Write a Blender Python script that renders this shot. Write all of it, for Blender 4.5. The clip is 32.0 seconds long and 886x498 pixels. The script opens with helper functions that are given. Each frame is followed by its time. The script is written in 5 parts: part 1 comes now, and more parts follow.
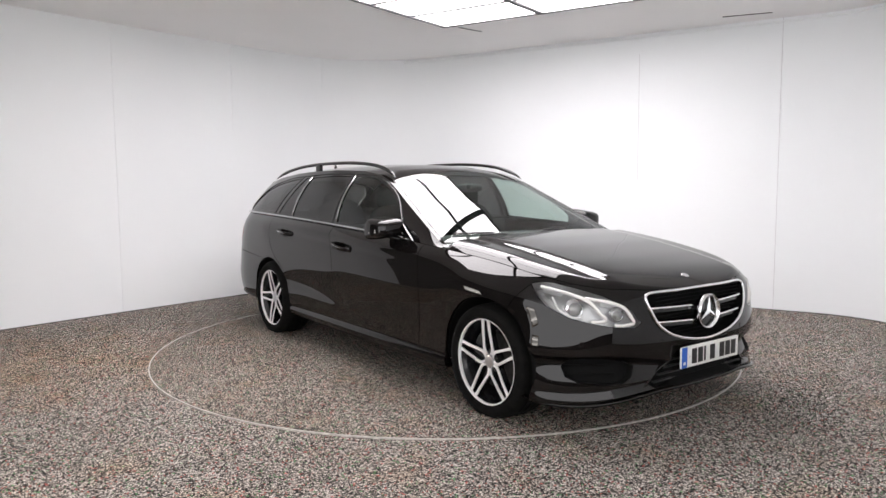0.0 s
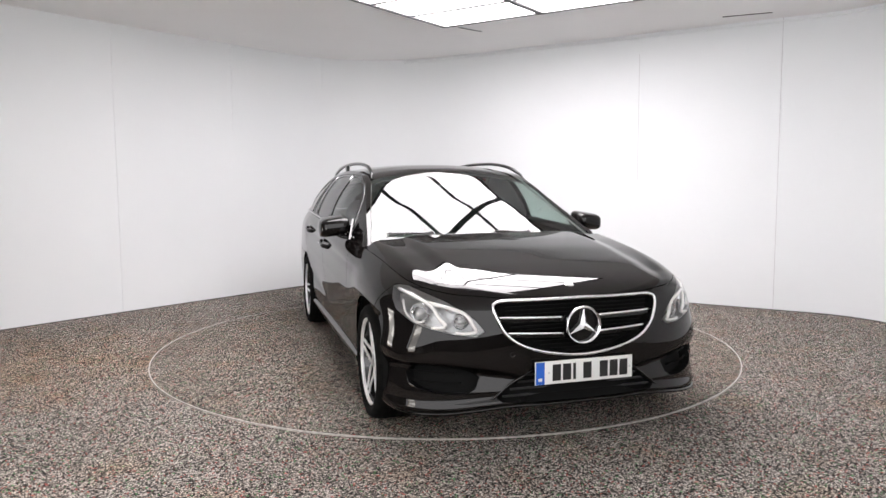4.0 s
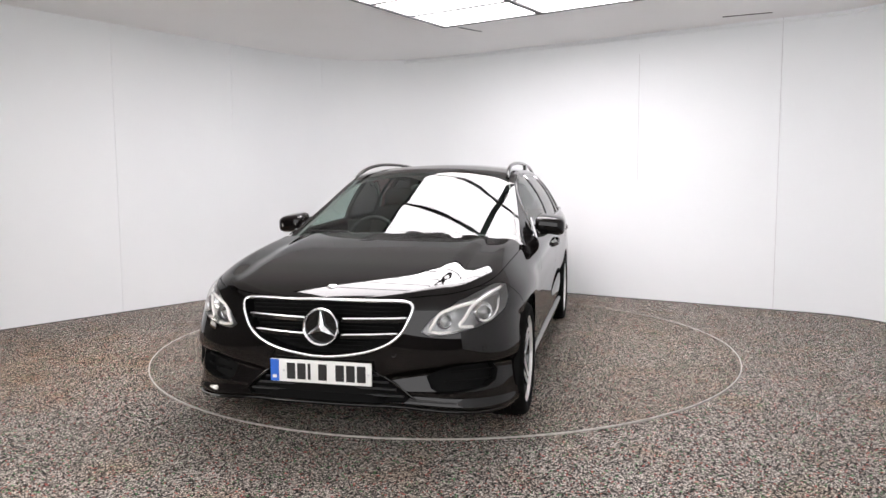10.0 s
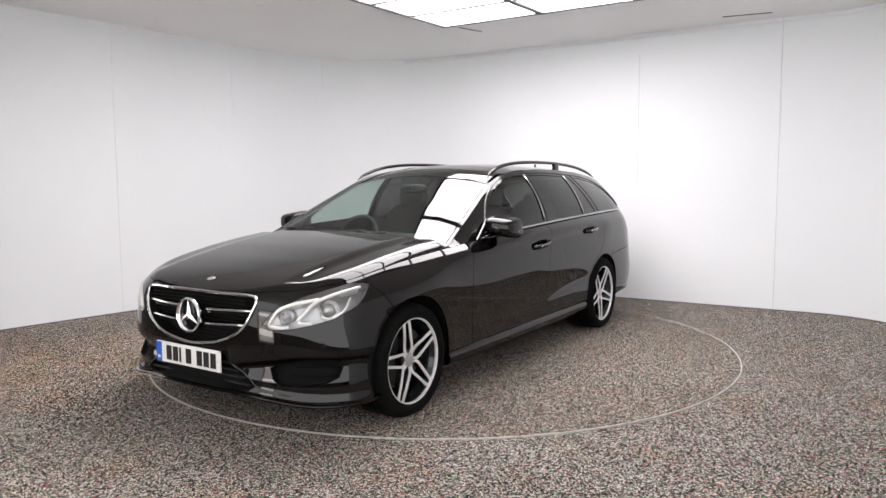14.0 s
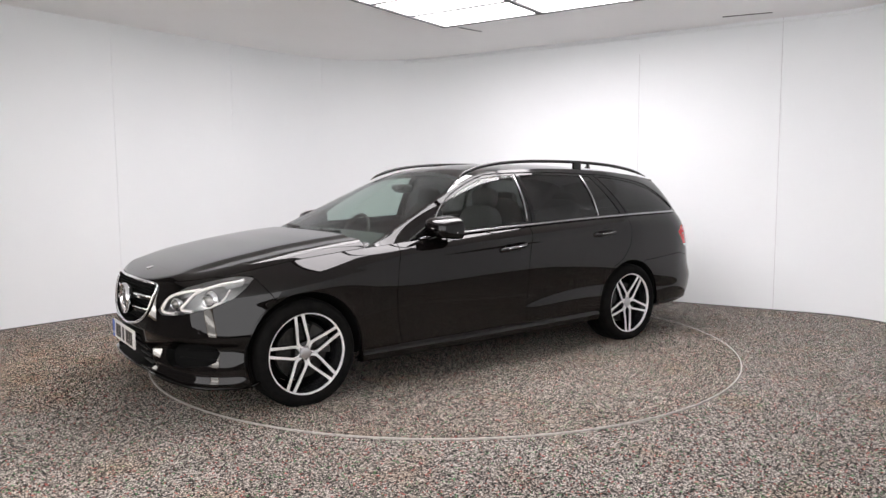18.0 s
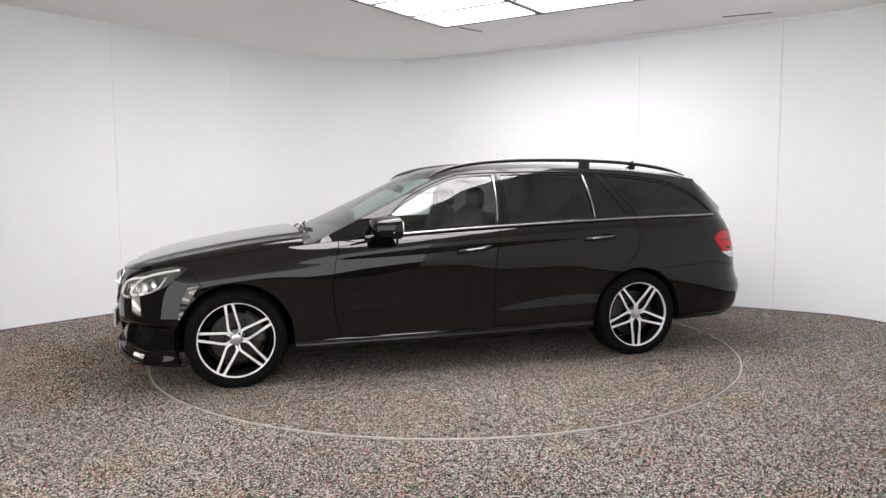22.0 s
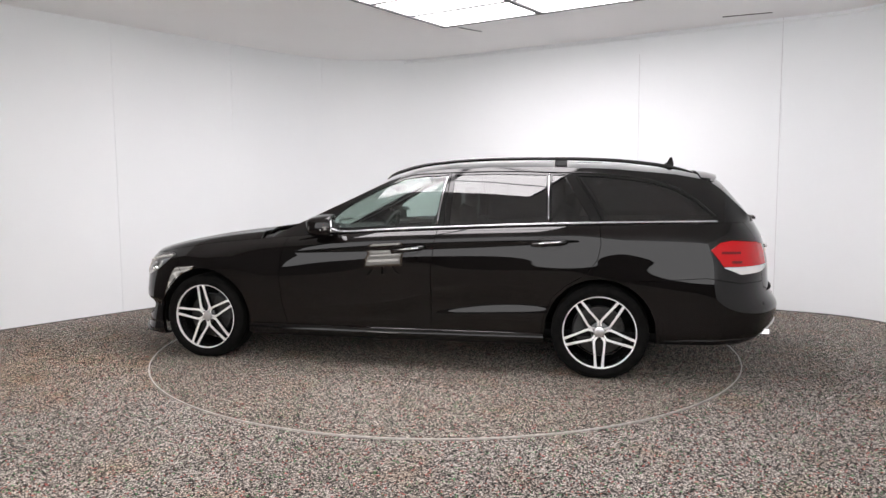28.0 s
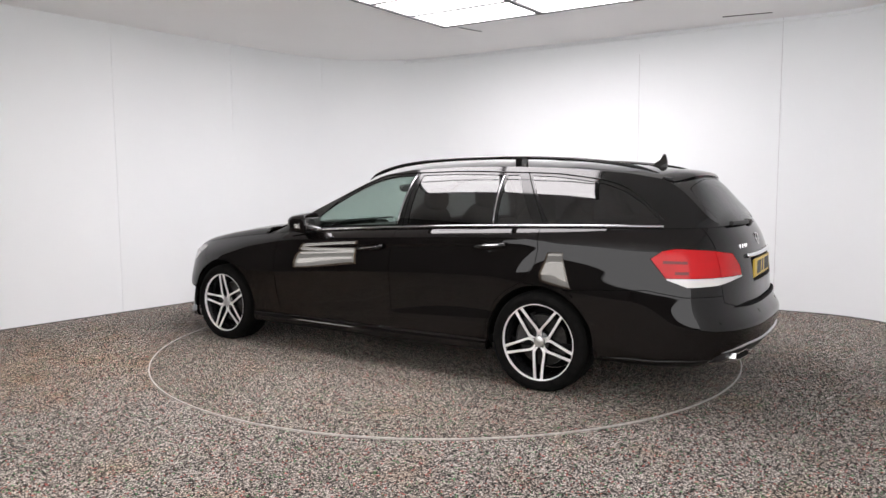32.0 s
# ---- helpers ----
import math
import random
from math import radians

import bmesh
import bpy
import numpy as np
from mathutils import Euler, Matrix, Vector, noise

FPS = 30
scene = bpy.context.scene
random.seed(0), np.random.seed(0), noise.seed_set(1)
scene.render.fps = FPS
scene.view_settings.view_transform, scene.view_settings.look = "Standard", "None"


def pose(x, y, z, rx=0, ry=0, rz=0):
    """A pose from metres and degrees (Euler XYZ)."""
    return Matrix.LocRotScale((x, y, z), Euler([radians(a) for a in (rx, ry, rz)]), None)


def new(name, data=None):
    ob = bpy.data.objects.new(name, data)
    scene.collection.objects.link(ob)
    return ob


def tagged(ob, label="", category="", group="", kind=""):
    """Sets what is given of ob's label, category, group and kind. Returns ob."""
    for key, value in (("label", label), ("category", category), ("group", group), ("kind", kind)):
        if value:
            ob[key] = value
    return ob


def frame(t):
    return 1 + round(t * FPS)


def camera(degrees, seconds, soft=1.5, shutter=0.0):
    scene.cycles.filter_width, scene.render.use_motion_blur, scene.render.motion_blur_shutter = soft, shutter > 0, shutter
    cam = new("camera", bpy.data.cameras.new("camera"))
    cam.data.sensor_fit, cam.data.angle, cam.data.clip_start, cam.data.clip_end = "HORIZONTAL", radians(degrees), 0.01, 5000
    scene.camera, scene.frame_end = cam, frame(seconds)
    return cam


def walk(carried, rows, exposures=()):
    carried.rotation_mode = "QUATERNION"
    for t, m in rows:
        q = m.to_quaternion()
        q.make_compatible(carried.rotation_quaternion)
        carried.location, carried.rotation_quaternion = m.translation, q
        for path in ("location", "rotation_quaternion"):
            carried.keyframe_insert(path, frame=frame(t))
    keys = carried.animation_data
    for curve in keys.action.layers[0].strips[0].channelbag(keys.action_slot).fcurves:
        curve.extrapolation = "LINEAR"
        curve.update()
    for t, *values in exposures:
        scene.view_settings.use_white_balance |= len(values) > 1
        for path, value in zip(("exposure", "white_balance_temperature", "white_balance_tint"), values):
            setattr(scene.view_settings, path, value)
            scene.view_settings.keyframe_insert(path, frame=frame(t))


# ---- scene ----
# camera: a fixed stand in a photo booth; the car turns on a turntable about the world's z axis
cam = camera(63.9, 32.0)
EYE = pose(0.0, -5.7045, 1.2765, 90 - 5.223, 0, 0.106) @ pose(0, 0, 0, 0, 0, -0.323)
walk(cam, [(0.0, EYE), (32.0, EYE)])

# world: plain white fill light, assumed, which enters over the added low partition behind the camera
world = bpy.data.worlds.new("world")
scene.world = world
world.use_nodes = True
world.node_tree.nodes["Background"].inputs[0].default_value = (1.0, 0.985, 1.0, 1)
world.node_tree.nodes["Background"].inputs[1].default_value = 1.75
scene.view_settings.exposure = 0.74


# ---- materials ----
def mat(name, color=(0.8, 0.8, 0.8), rough=0.5, metal=0.0, coat=0.0, spec=0.5, emit=None, strength=0.0):
    m = bpy.data.materials.new(name)
    m.use_nodes = True
    b = m.node_tree.nodes["Principled BSDF"]
    b.inputs["Base Color"].default_value = (*color, 1)
    b.inputs["Roughness"].default_value = rough
    b.inputs["Metallic"].default_value = metal
    b.inputs["Coat Weight"].default_value = coat
    b.inputs["Coat Roughness"].default_value = 0.02
    b.inputs["Specular IOR Level"].default_value = spec
    if emit:
        b.inputs["Emission Color"].default_value = (*emit, 1)
        b.inputs["Emission Strength"].default_value = strength
    return m


def nodes_of(m):
    t = m.node_tree
    return t, t.nodes["Principled BSDF"]


def noise_node(t, scale, detail=4.0, rough=0.55, coords="Object"):
    tc = t.nodes.new("ShaderNodeTexCoord")
    n = t.nodes.new("ShaderNodeTexNoise")
    n.inputs["Scale"].default_value = scale
    n.inputs["Detail"].default_value = detail
    n.inputs["Roughness"].default_value = rough
    t.links.new(tc.outputs[coords], n.inputs["Vector"])
    return n


def ramp(t, src, stops, interp="LINEAR"):
    r = t.nodes.new("ShaderNodeValToRGB")
    r.color_ramp.interpolation = interp
    els = r.color_ramp.elements
    while len(els) < len(stops):
        els.new(0.5)
    for e, (p, c) in zip(els, stops):
        e.position, e.color = p, (*c, 1)
    t.links.new(src, r.inputs[0])
    return r


def bump(t, b, src, strength, dist):
    n = t.nodes.new("ShaderNodeBump")
    n.inputs["Strength"].default_value = strength
    n.inputs["Distance"].default_value = dist
    t.links.new(src, n.inputs["Height"])
    t.links.new(n.outputs[0], b.inputs["Normal"])


def mixed(name, c0, c1, scale, rough=0.5, metal=0.0, bump_at=0.0, bump_scale=80, r0=None):
    """A surface whose colour drifts between two close tones, with a fine grain."""
    m = mat(name, c0, rough, metal)
    t, b = nodes_of(m)
    n = noise_node(t, scale)
    r = ramp(t, n.outputs[0], [(0.35, c0), (0.65, c1)])
    t.links.new(r.outputs[0], b.inputs["Base Color"])
    if r0 is not None:
        rr = t.nodes.new("ShaderNodeMapRange")
        rr.inputs[3].default_value, rr.inputs[4].default_value = r0, rough
        t.links.new(n.outputs[0], rr.inputs[0])
        t.links.new(rr.outputs[0], b.inputs["Roughness"])
    if bump_at:
        bump(t, b, noise_node(t, bump_scale).outputs[0], bump_at, 0.01)
    return m


def fleck_floor(name, light=(0.97, 0.928, 0.898), dirt=(0.80, 0.74, 0.695), worn=True):
    """Speckled contract flooring: chips of black, grey, beige and a few of red, green and rust."""
    m = mat(name, (0.2, 0.19, 0.18), 0.85, spec=0.2)
    t, b = nodes_of(m)
    tc = t.nodes.new("ShaderNodeTexCoord")
    v = t.nodes.new("ShaderNodeTexVoronoi")
    v.inputs["Scale"].default_value = 130
    t.links.new(tc.outputs["Object"], v.inputs["Vector"])
    ve = t.nodes.new("ShaderNodeTexVoronoi")
    ve.feature = "DISTANCE_TO_EDGE"
    ve.inputs["Scale"].default_value = 130
    t.links.new(tc.outputs["Object"], ve.inputs["Vector"])
    sep = t.nodes.new("ShaderNodeSeparateColor")
    t.links.new(v.outputs["Color"], sep.inputs[0])
    stone = ramp(t, sep.outputs[0], [(0.0, (0.03, 0.028, 0.026)), (0.2, (0.2, 0.185, 0.17)), (0.34, (0.5, 0.465, 0.43)),
                                     (0.5, (0.8, 0.755, 0.71)), (0.68, (0.95, 0.91, 0.865)), (0.85, (0.74, 0.18, 0.16)),
                                     (0.885, (0.2, 0.52, 0.24)), (0.92, (0.98, 0.95, 0.92))], "CONSTANT")
    joint = ramp(t, ve.outputs["Distance"], [(0.085, (0.02, 0.02, 0.02)), (0.165, (1, 1, 1))])
    chips = t.nodes.new("ShaderNodeMix")
    chips.data_type, chips.blend_type = "RGBA", "MULTIPLY"
    chips.inputs[0].default_value = 1
    t.links.new(stone.outputs[0], chips.inputs[6])
    t.links.new(joint.outputs[0], chips.inputs[7])
    big = noise_node(t, 0.9, 3)
    wear = ramp(t, big.outputs[0], [(0.3, dirt), (0.7, light)])
    rust = noise_node(t, 2.2, 6, 0.65)
    stain = ramp(t, rust.outputs[0], [(0.52, (1, 1, 1)), (0.72, (0.97, 0.84, 0.71))])
    mx = t.nodes.new("ShaderNodeMix")
    mx.data_type, mx.blend_type = "RGBA", "MULTIPLY"
    mx.inputs[0].default_value = 1
    t.links.new(chips.outputs[2], mx.inputs[6])
    t.links.new(wear.outputs[0], mx.inputs[7])
    my = t.nodes.new("ShaderNodeMix")
    my.data_type, my.blend_type = "RGBA", "MULTIPLY"
    my.inputs[0].default_value = 1
    t.links.new(mx.outputs[2], my.inputs[6])
    t.links.new(stain.outputs[0], my.inputs[7])
    at = t.nodes.new("ShaderNodeMapping")
    at.inputs["Location"].default_value = (2.75 / 1.9, 0.55 / 1.5, 0)
    at.inputs["Scale"].default_value = (1 / 1.9, 1 / 1.5, 1)
    t.links.new(tc.outputs["Object"], at.inputs["Vector"])
    disc = t.nodes.new("ShaderNodeTexGradient")
    disc.gradient_type = "SPHERICAL"
    t.links.new(at.outputs[0], disc.inputs[0])
    patch = t.nodes.new("ShaderNodeMath")
    patch.operation = "MULTIPLY"
    spread = ramp(t, rust.outputs[0], [(0.32, (0.25, 0.25, 0.25)), (0.6, (1, 1, 1))])
    t.links.new(disc.outputs["Fac"], patch.inputs[0])
    t.links.new(spread.outputs[0], patch.inputs[1])
    soil = ramp(t, patch.outputs[0], [(0.05, (1, 1, 1)), (0.65, (0.96, 0.845, 0.73))])
    mz = t.nodes.new("ShaderNodeMix")
    mz.data_type, mz.blend_type = "RGBA", "MULTIPLY"
    mz.inputs[0].default_value = 1
    t.links.new(my.outputs[2], mz.inputs[6])
    t.links.new(soil.outputs[0], mz.inputs[7])
    t.links.new((mz if worn else my).outputs[2], b.inputs["Base Color"])
    bump(t, b, ve.outputs["Distance"], 0.7, 0.005)
    return m


def glass(name, tint, f0=0.075, rough=0.0):
    """Thin glazing: a tinted see-through sheet under a clear reflecting face."""
    m = bpy.data.materials.new(name)
    m.use_nodes = True
    t = m.node_tree
    for n in list(t.nodes):
        if n.type == "BSDF_PRINCIPLED":
            t.nodes.remove(n)
    out = t.nodes["Material Output"]
    tr, gl = t.nodes.new("ShaderNodeBsdfTransparent"), t.nodes.new("ShaderNodeBsdfGlossy")
    tr.inputs[0].default_value = (*tint, 1)
    gl.inputs["Roughness"].default_value = rough
    lw = t.nodes.new("ShaderNodeLayerWeight")
    lw.inputs[0].default_value = 0.5
    pw, ma = t.nodes.new("ShaderNodeMath"), t.nodes.new("ShaderNodeMath")
    pw.operation, pw.inputs[1].default_value = "POWER", 5.0
    ma.operation, ma.inputs[1].default_value, ma.inputs[2].default_value = "MULTIPLY_ADD", 1 - f0, f0
    t.links.new(lw.outputs["Facing"], pw.inputs[0])
    t.links.new(pw.outputs[0], ma.inputs[0])
    mx = t.nodes.new("ShaderNodeMixShader")
    t.links.new(ma.outputs[0], mx.inputs[0])
    t.links.new(tr.outputs[0], mx.inputs[1])
    t.links.new(gl.outputs[0], mx.inputs[2])
    t.links.new(mx.outputs[0], out.inputs[0])
    return m


M = {}
M["wall"] = mixed("white_wall_panel", (0.846, 0.866, 0.880), (0.868, 0.888, 0.900), 0.7, 0.55, bump_at=0.03, bump_scale=6)
M["dark_wall"] = mixed("dark_grey_wall", (0.11, 0.105, 0.10), (0.14, 0.134, 0.128), 0.9, 0.7)
M["ceiling"] = mixed("white_ceiling", (0.88, 0.875, 0.875), (0.9, 0.895, 0.895), 0.8, 0.7)
M["floor"] = fleck_floor("flecked_flooring")
M["table"] = fleck_floor("worn_flecked_flooring", (0.94, 0.89, 0.835), (0.75, 0.675, 0.605), False)
M["ring"] = mixed("worn_metal_edge", (0.42, 0.4, 0.37), (0.62, 0.6, 0.56), 30, 0.4, 0.4)
M["lamp"] = mat("lit_diffuser", (0.9, 0.9, 0.9), 0.6, emit=(1.0, 0.948, 0.972), strength=7.4)
M["lamp_inner"] = mat("grey_lamp_housing", (0.36, 0.355, 0.35), 0.3, 0.7)
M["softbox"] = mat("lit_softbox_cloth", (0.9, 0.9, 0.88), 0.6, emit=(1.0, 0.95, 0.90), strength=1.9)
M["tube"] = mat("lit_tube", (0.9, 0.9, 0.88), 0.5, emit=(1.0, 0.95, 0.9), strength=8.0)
M["hood"] = mixed("tan_cloth", (0.32, 0.25, 0.19), (0.38, 0.30, 0.23), 6, 0.9)
M["stand"] = mat("black_stand_metal", (0.03, 0.03, 0.03), 0.45)
M["lamp_bar"] = mat("grey_lamp_bar", (0.05, 0.05, 0.05), 0.5)
M["seam"] = mat("panel_joint", (0.66, 0.66, 0.67), 0.5)
M["paint"] = mixed("black_metallic_paint", (0.0036, 0.0029, 0.0028), (0.005, 0.0041, 0.0039), 3, 0.4)
M["paint"].node_tree.nodes["Principled BSDF"].inputs["Specular IOR Level"].default_value = 0.0
M["paint"].node_tree.nodes["Principled BSDF"].inputs["Coat Weight"].default_value = 1.0
M["paint"].node_tree.nodes["Principled BSDF"].inputs["Coat IOR"].default_value = 1.42
M["gloss_black"] = mat("gloss_black_trim", (0.005, 0.005, 0.005), 0.08, spec=0.42)
M["plastic"] = mixed("black_plastic", (0.012, 0.012, 0.012), (0.02, 0.02, 0.02), 40, 0.5)
M["inner"] = mat("dark_underbody", (0.006, 0.006, 0.006), 0.8, spec=0.1)
M["chrome"] = mat("chrome", (0.9, 0.9, 0.91), 0.16, 1.0)
M["dark_chrome"] = mat("dark_polished_metal", (0.42, 0.42, 0.43), 0.14, 1.0)
M["satin"] = mat("satin_aluminium", (0.62, 0.62, 0.63), 0.28, 1.0)
M["machined"] = mixed("machined_alloy", (0.92, 0.915, 0.91), (0.95, 0.945, 0.94), 60, 0.36, 0.4)
M["rim_black"] = mat("gloss_black_wheel_paint", (0.012, 0.012, 0.013), 0.25, coat=0.5)
M["tyre"] = mixed("tyre_rubber", (0.0035, 0.0035, 0.0035), (0.007, 0.0066, 0.0062), 25, 0.85)
M["tyre"].node_tree.nodes["Principled BSDF"].inputs["Specular IOR Level"].default_value = 0.1
M["disc"] = mixed("brake_steel", (0.03, 0.029, 0.028), (0.05, 0.048, 0.046), 40, 0.4, 0.9)
M["caliper"] = mat("cast_grey_metal", (0.05, 0.05, 0.05), 0.45, 0.6)
M["clear"] = glass("clear_tinted_glass", (0.66, 0.76, 0.72))
M["privacy"] = glass("dark_privacy_glass", (0.10, 0.10, 0.10))
M["lens"] = glass("clear_lamp_lens", (0.93, 0.94, 0.95), 0.045)
M["projector"] = mat("smoky_lamp_glass", (0.30, 0.29, 0.28), 0.06, 0.55, coat=0.6)
M["red"] = mat("red_lamp_plastic", (0.60, 0.004, 0.008), 0.25, coat=0.35, spec=0.15)
M["red_dark"] = mat("dark_red_lamp_plastic", (0.14, 0.002, 0.004), 0.2, coat=0.5, spec=0.2)
M["white_lens"] = mat("white_lamp_plastic", (0.8, 0.78, 0.76), 0.15, coat=1.0)
M["plate_white"] = mat("white_plate", (0.78, 0.78, 0.76), 0.35)
M["plate_yellow"] = mat("yellow_plate", (0.72, 0.5, 0.05), 0.35)
M["plate_blue"] = mat("blue_plate_band", (0.02, 0.12, 0.55), 0.35)
M["ink"] = mat("black_plate_print", (0.012, 0.012, 0.012), 0.4)
M["leather"] = mixed("black_leather", (0.007, 0.007, 0.007), (0.013, 0.0125, 0.012), 30, 0.75, bump_at=0.1, bump_scale=200)
M["headliner"] = mixed("grey_headlining", (0.3, 0.3, 0.29), (0.36, 0.35, 0.34), 20, 0.9)


# ---- mesh helpers ----
def mesh_from(name, bm):
    me = bpy.data.meshes.new(name)
    bm.to_mesh(me)
    bm.free()
    return me


def part(name, bm, material, parent=None, label="", smooth=True, angle=None):
    """Link a bmesh as one mesh object under a thing or a part."""
    me = mesh_from(name, bm)
    me.materials.append(M[material])
    ob = new(name, me)
    if smooth:
        me.polygons.foreach_set("use_smooth", [True] * len(me.polygons))
        if angle:
            me.set_sharp_from_angle(angle=radians(angle))
    ob.parent = parent
    if label:
        ob["label"] = label
    return ob


def add_box(bm, x0, x1, y0, y1, z0, z1, bevel=0.0, m=None, seg=2):
    geo = bmesh.ops.create_cube(bm, size=1.0)
    vs = geo["verts"]
    for v in vs:
        v.co = Vector(((x0 + x1) / 2 + v.co.x * (x1 - x0), (y0 + y1) / 2 + v.co.y * (y1 - y0), (z0 + z1) / 2 + v.co.z * (z1 - z0)))
    if m:
        bmesh.ops.transform(bm, matrix=m, verts=vs)
    if bevel:
        es = list({e for v in vs for e in v.link_edges})
        bmesh.ops.bevel(bm, geom=es, offset=bevel, segments=seg, affect="EDGES", profile=0.6)


def lathe(bm, profile, axis_m=None, steps=64, closed=False):
    """Turn a profile of (radius, along) pairs about the local y axis."""
    rows = []
    for i in range(steps):
        a = 2 * math.pi * i / steps
        row = []
        for r, y in profile:
            p = Vector((r * math.cos(a), y, r * math.sin(a)))
            row.append(bm.verts.new(axis_m @ p if axis_m else p))
        rows.append(row)
    n = len(profile)
    for i in range(steps):
        a, b = rows[i], rows[(i + 1) % steps]
        for k in range(n if closed else n - 1):
            bm.faces.new((a[k], a[(k + 1) % n], b[(k + 1) % n], b[k]))


def prism(bm, pts, y0, y1, to3d, bevel=0.0):
    """A flat outline pushed to a solid; to3d(u, v, w) places it."""
    a = [bm.verts.new(to3d(u, v, y0)) for u, v in pts]
    b = [bm.verts.new(to3d(u, v, y1)) for u, v in pts]
    n = len(pts)
    fs = [bm.faces.new(a[::-1]), bm.faces.new(b)]
    for i in range(n):
        fs.append(bm.faces.new((a[i], a[(i + 1) % n], b[(i + 1) % n], b[i])))
    bmesh.ops.recalc_face_normals(bm, faces=fs)
    if bevel:
        bmesh.ops.bevel(bm, geom=list(fs[1].edges), offset=bevel, segments=2, affect="EDGES", profile=0.6)


def tube(bm, pts, radius, sides=10, flat=1.0, closed=False, taper=0):
    """A rod along points; flat squeezes it upright."""
    pts = [Vector(p) for p in pts]
    rows = []
    n = len(pts)
    for i, p in enumerate(pts):
        a = pts[(i - 1) % n] if (i or closed) else pts[0]
        b = pts[(i + 1) % n] if (i < n - 1 or closed) else pts[-1]
        d = (b - a).normalized()
        side = d.cross(Vector((0, 0, 1)))
        if side.length < 0.05:
            side = d.cross(Vector((0, 1, 0)))
        side.normalize()
        up = side.cross(d)
        rad = radius * (min(1.0, 0.25 + 0.75 * min(i, n - 1 - i) / taper) if taper else 1.0)
        rows.append([bm.verts.new(p + side * (rad * math.cos(k * 2 * math.pi / sides)) + up * (rad * flat * math.sin(k * 2 * math.pi / sides))) for k in range(sides)])
    for i in range(n if closed else n - 1):
        a, b = rows[i], rows[(i + 1) % n]
        for k in range(sides):
            bm.faces.new((a[k], a[(k + 1) % sides], b[(k + 1) % sides], b[k]))
    if not closed:
        bm.faces.new(rows[0])
        bm.faces.new(rows[-1][::-1])
    bmesh.ops.recalc_face_normals(bm, faces=bm.faces)


# ---- the booth ----
CEIL = 2.87


def arc(cx, cy, r, a0, a1, n=24):
    return [(cx + r * math.cos(radians(a0 + (a1 - a0) * i / n)), cy + r * math.sin(radians(a0 + (a1 - a0) * i / n))) for i in range(n + 1)]


def fillet(p, a, b, r, n=24):
    """The rounded corner at p between the walls that run to a and to b."""
    p, a, b = Vector(p), Vector(a), Vector(b)
    u, v = (a - p).normalized(), (b - p).normalized()
    half = u.angle(v) / 2
    c = p + (u + v).normalized() * (r / math.sin(half))
    s, e = p + u * (r / math.tan(half)), p + v * (r / math.tan(half))
    a0, a1 = math.atan2(*(s - c).yx), math.atan2(*(e - c).yx)
    d = (a1 - a0 + math.pi) % (2 * math.pi) - math.pi
    return [(c.x + r * math.cos(a0 + d * i / n), c.y + r * math.sin(a0 + d * i / n)) for i in range(n + 1)]


BACK_CORNER, RIGHT_CORNER = (-1.126, 4.12), (4.15, 0.866)
LEFT_END, RIGHT_END = (-4.22, 0.254), (3.7, -2.6)
LEFT_MID, LEFT_BACK, RIGHT_BACK = (-3.5, -3.6), (-3.3, -6.6), (3.3, -6.6)


def booth_wall(name, line, label, thick=0.12, z0=-0.1, z1=CEIL, material="wall"):
    bm = bmesh.new()
    rows = []
    n = len(line)
    for i, (x, y) in enumerate(line):
        a, b = Vector(line[max(i - 1, 0)]), Vector(line[min(i + 1, n - 1)])
        d = (b - a).normalized()
        o = Vector((-d.y, d.x)) * thick
        rows.append([bm.verts.new((x, y, z0)), bm.verts.new((x, y, z1)), bm.verts.new((x + o.x, y + o.y, z1)), bm.verts.new((x + o.x, y + o.y, z0))])
    for a, b in zip(rows, rows[1:]):
        for k in range(4):
            bm.faces.new((a[k], a[(k + 1) % 4], b[(k + 1) % 4], b[k]))
    bm.faces.new(rows[0])
    bm.faces.new(rows[-1][::-1])
    bmesh.ops.recalc_face_normals(bm, faces=bm.faces)
    return tagged(part(name, bm, material, angle=30), label, "wall", kind="structure")


corner_a = fillet(BACK_CORNER, LEFT_END, RIGHT_CORNER, 1.5)
corner_b = fillet(RIGHT_CORNER, BACK_CORNER, RIGHT_END, 1.0)
wall_line = [LEFT_BACK, LEFT_MID, LEFT_END] + corner_a + corner_b + [RIGHT_END, RIGHT_BACK, LEFT_BACK]
booth_wall("wall_left", [LEFT_END, corner_a[0]], "smooth white photo booth wall panels")
booth_wall("wall_back", corner_a + [corner_b[0]], "white photo booth wall with a rounded corner")
booth_wall("wall_right", corner_b + [RIGHT_END, RIGHT_BACK], "curved white photo booth wall panel")
# unseen partitions, added: dark low in the car's reflections, open above for fill light
booth_wall("wall_front", [RIGHT_BACK, LEFT_BACK], "unseen low dark grey partition added behind the camera's stand to shape reflections", z1=0.48, material="dark_wall")
booth_wall("wall_side", [LEFT_BACK, LEFT_MID], "unseen low dark grey partition added beside the camera's stand to shape reflections", z1=0.48, material="dark_wall")
# unseen wall, added dark so that the car's doors mirror something dark
booth_wall("wall_unseen_left", [LEFT_MID, LEFT_END], "unseen dark grey wall added to darken the doors' reflections", material="dark_wall")


def slab(name, line, z0, z1, material, label, category):
    bm = bmesh.new()
    prism(bm, line, z0, z1, lambda u, v, w: Vector((u, v, w)))
    return tagged(part(name, bm, material, smooth=False), label, category, kind="structure")


outer = wall_line[:-1]
slab("floor", outer, -0.1, -0.006, "floor", "grey speckled flooring with worn rusty stains", "floor")
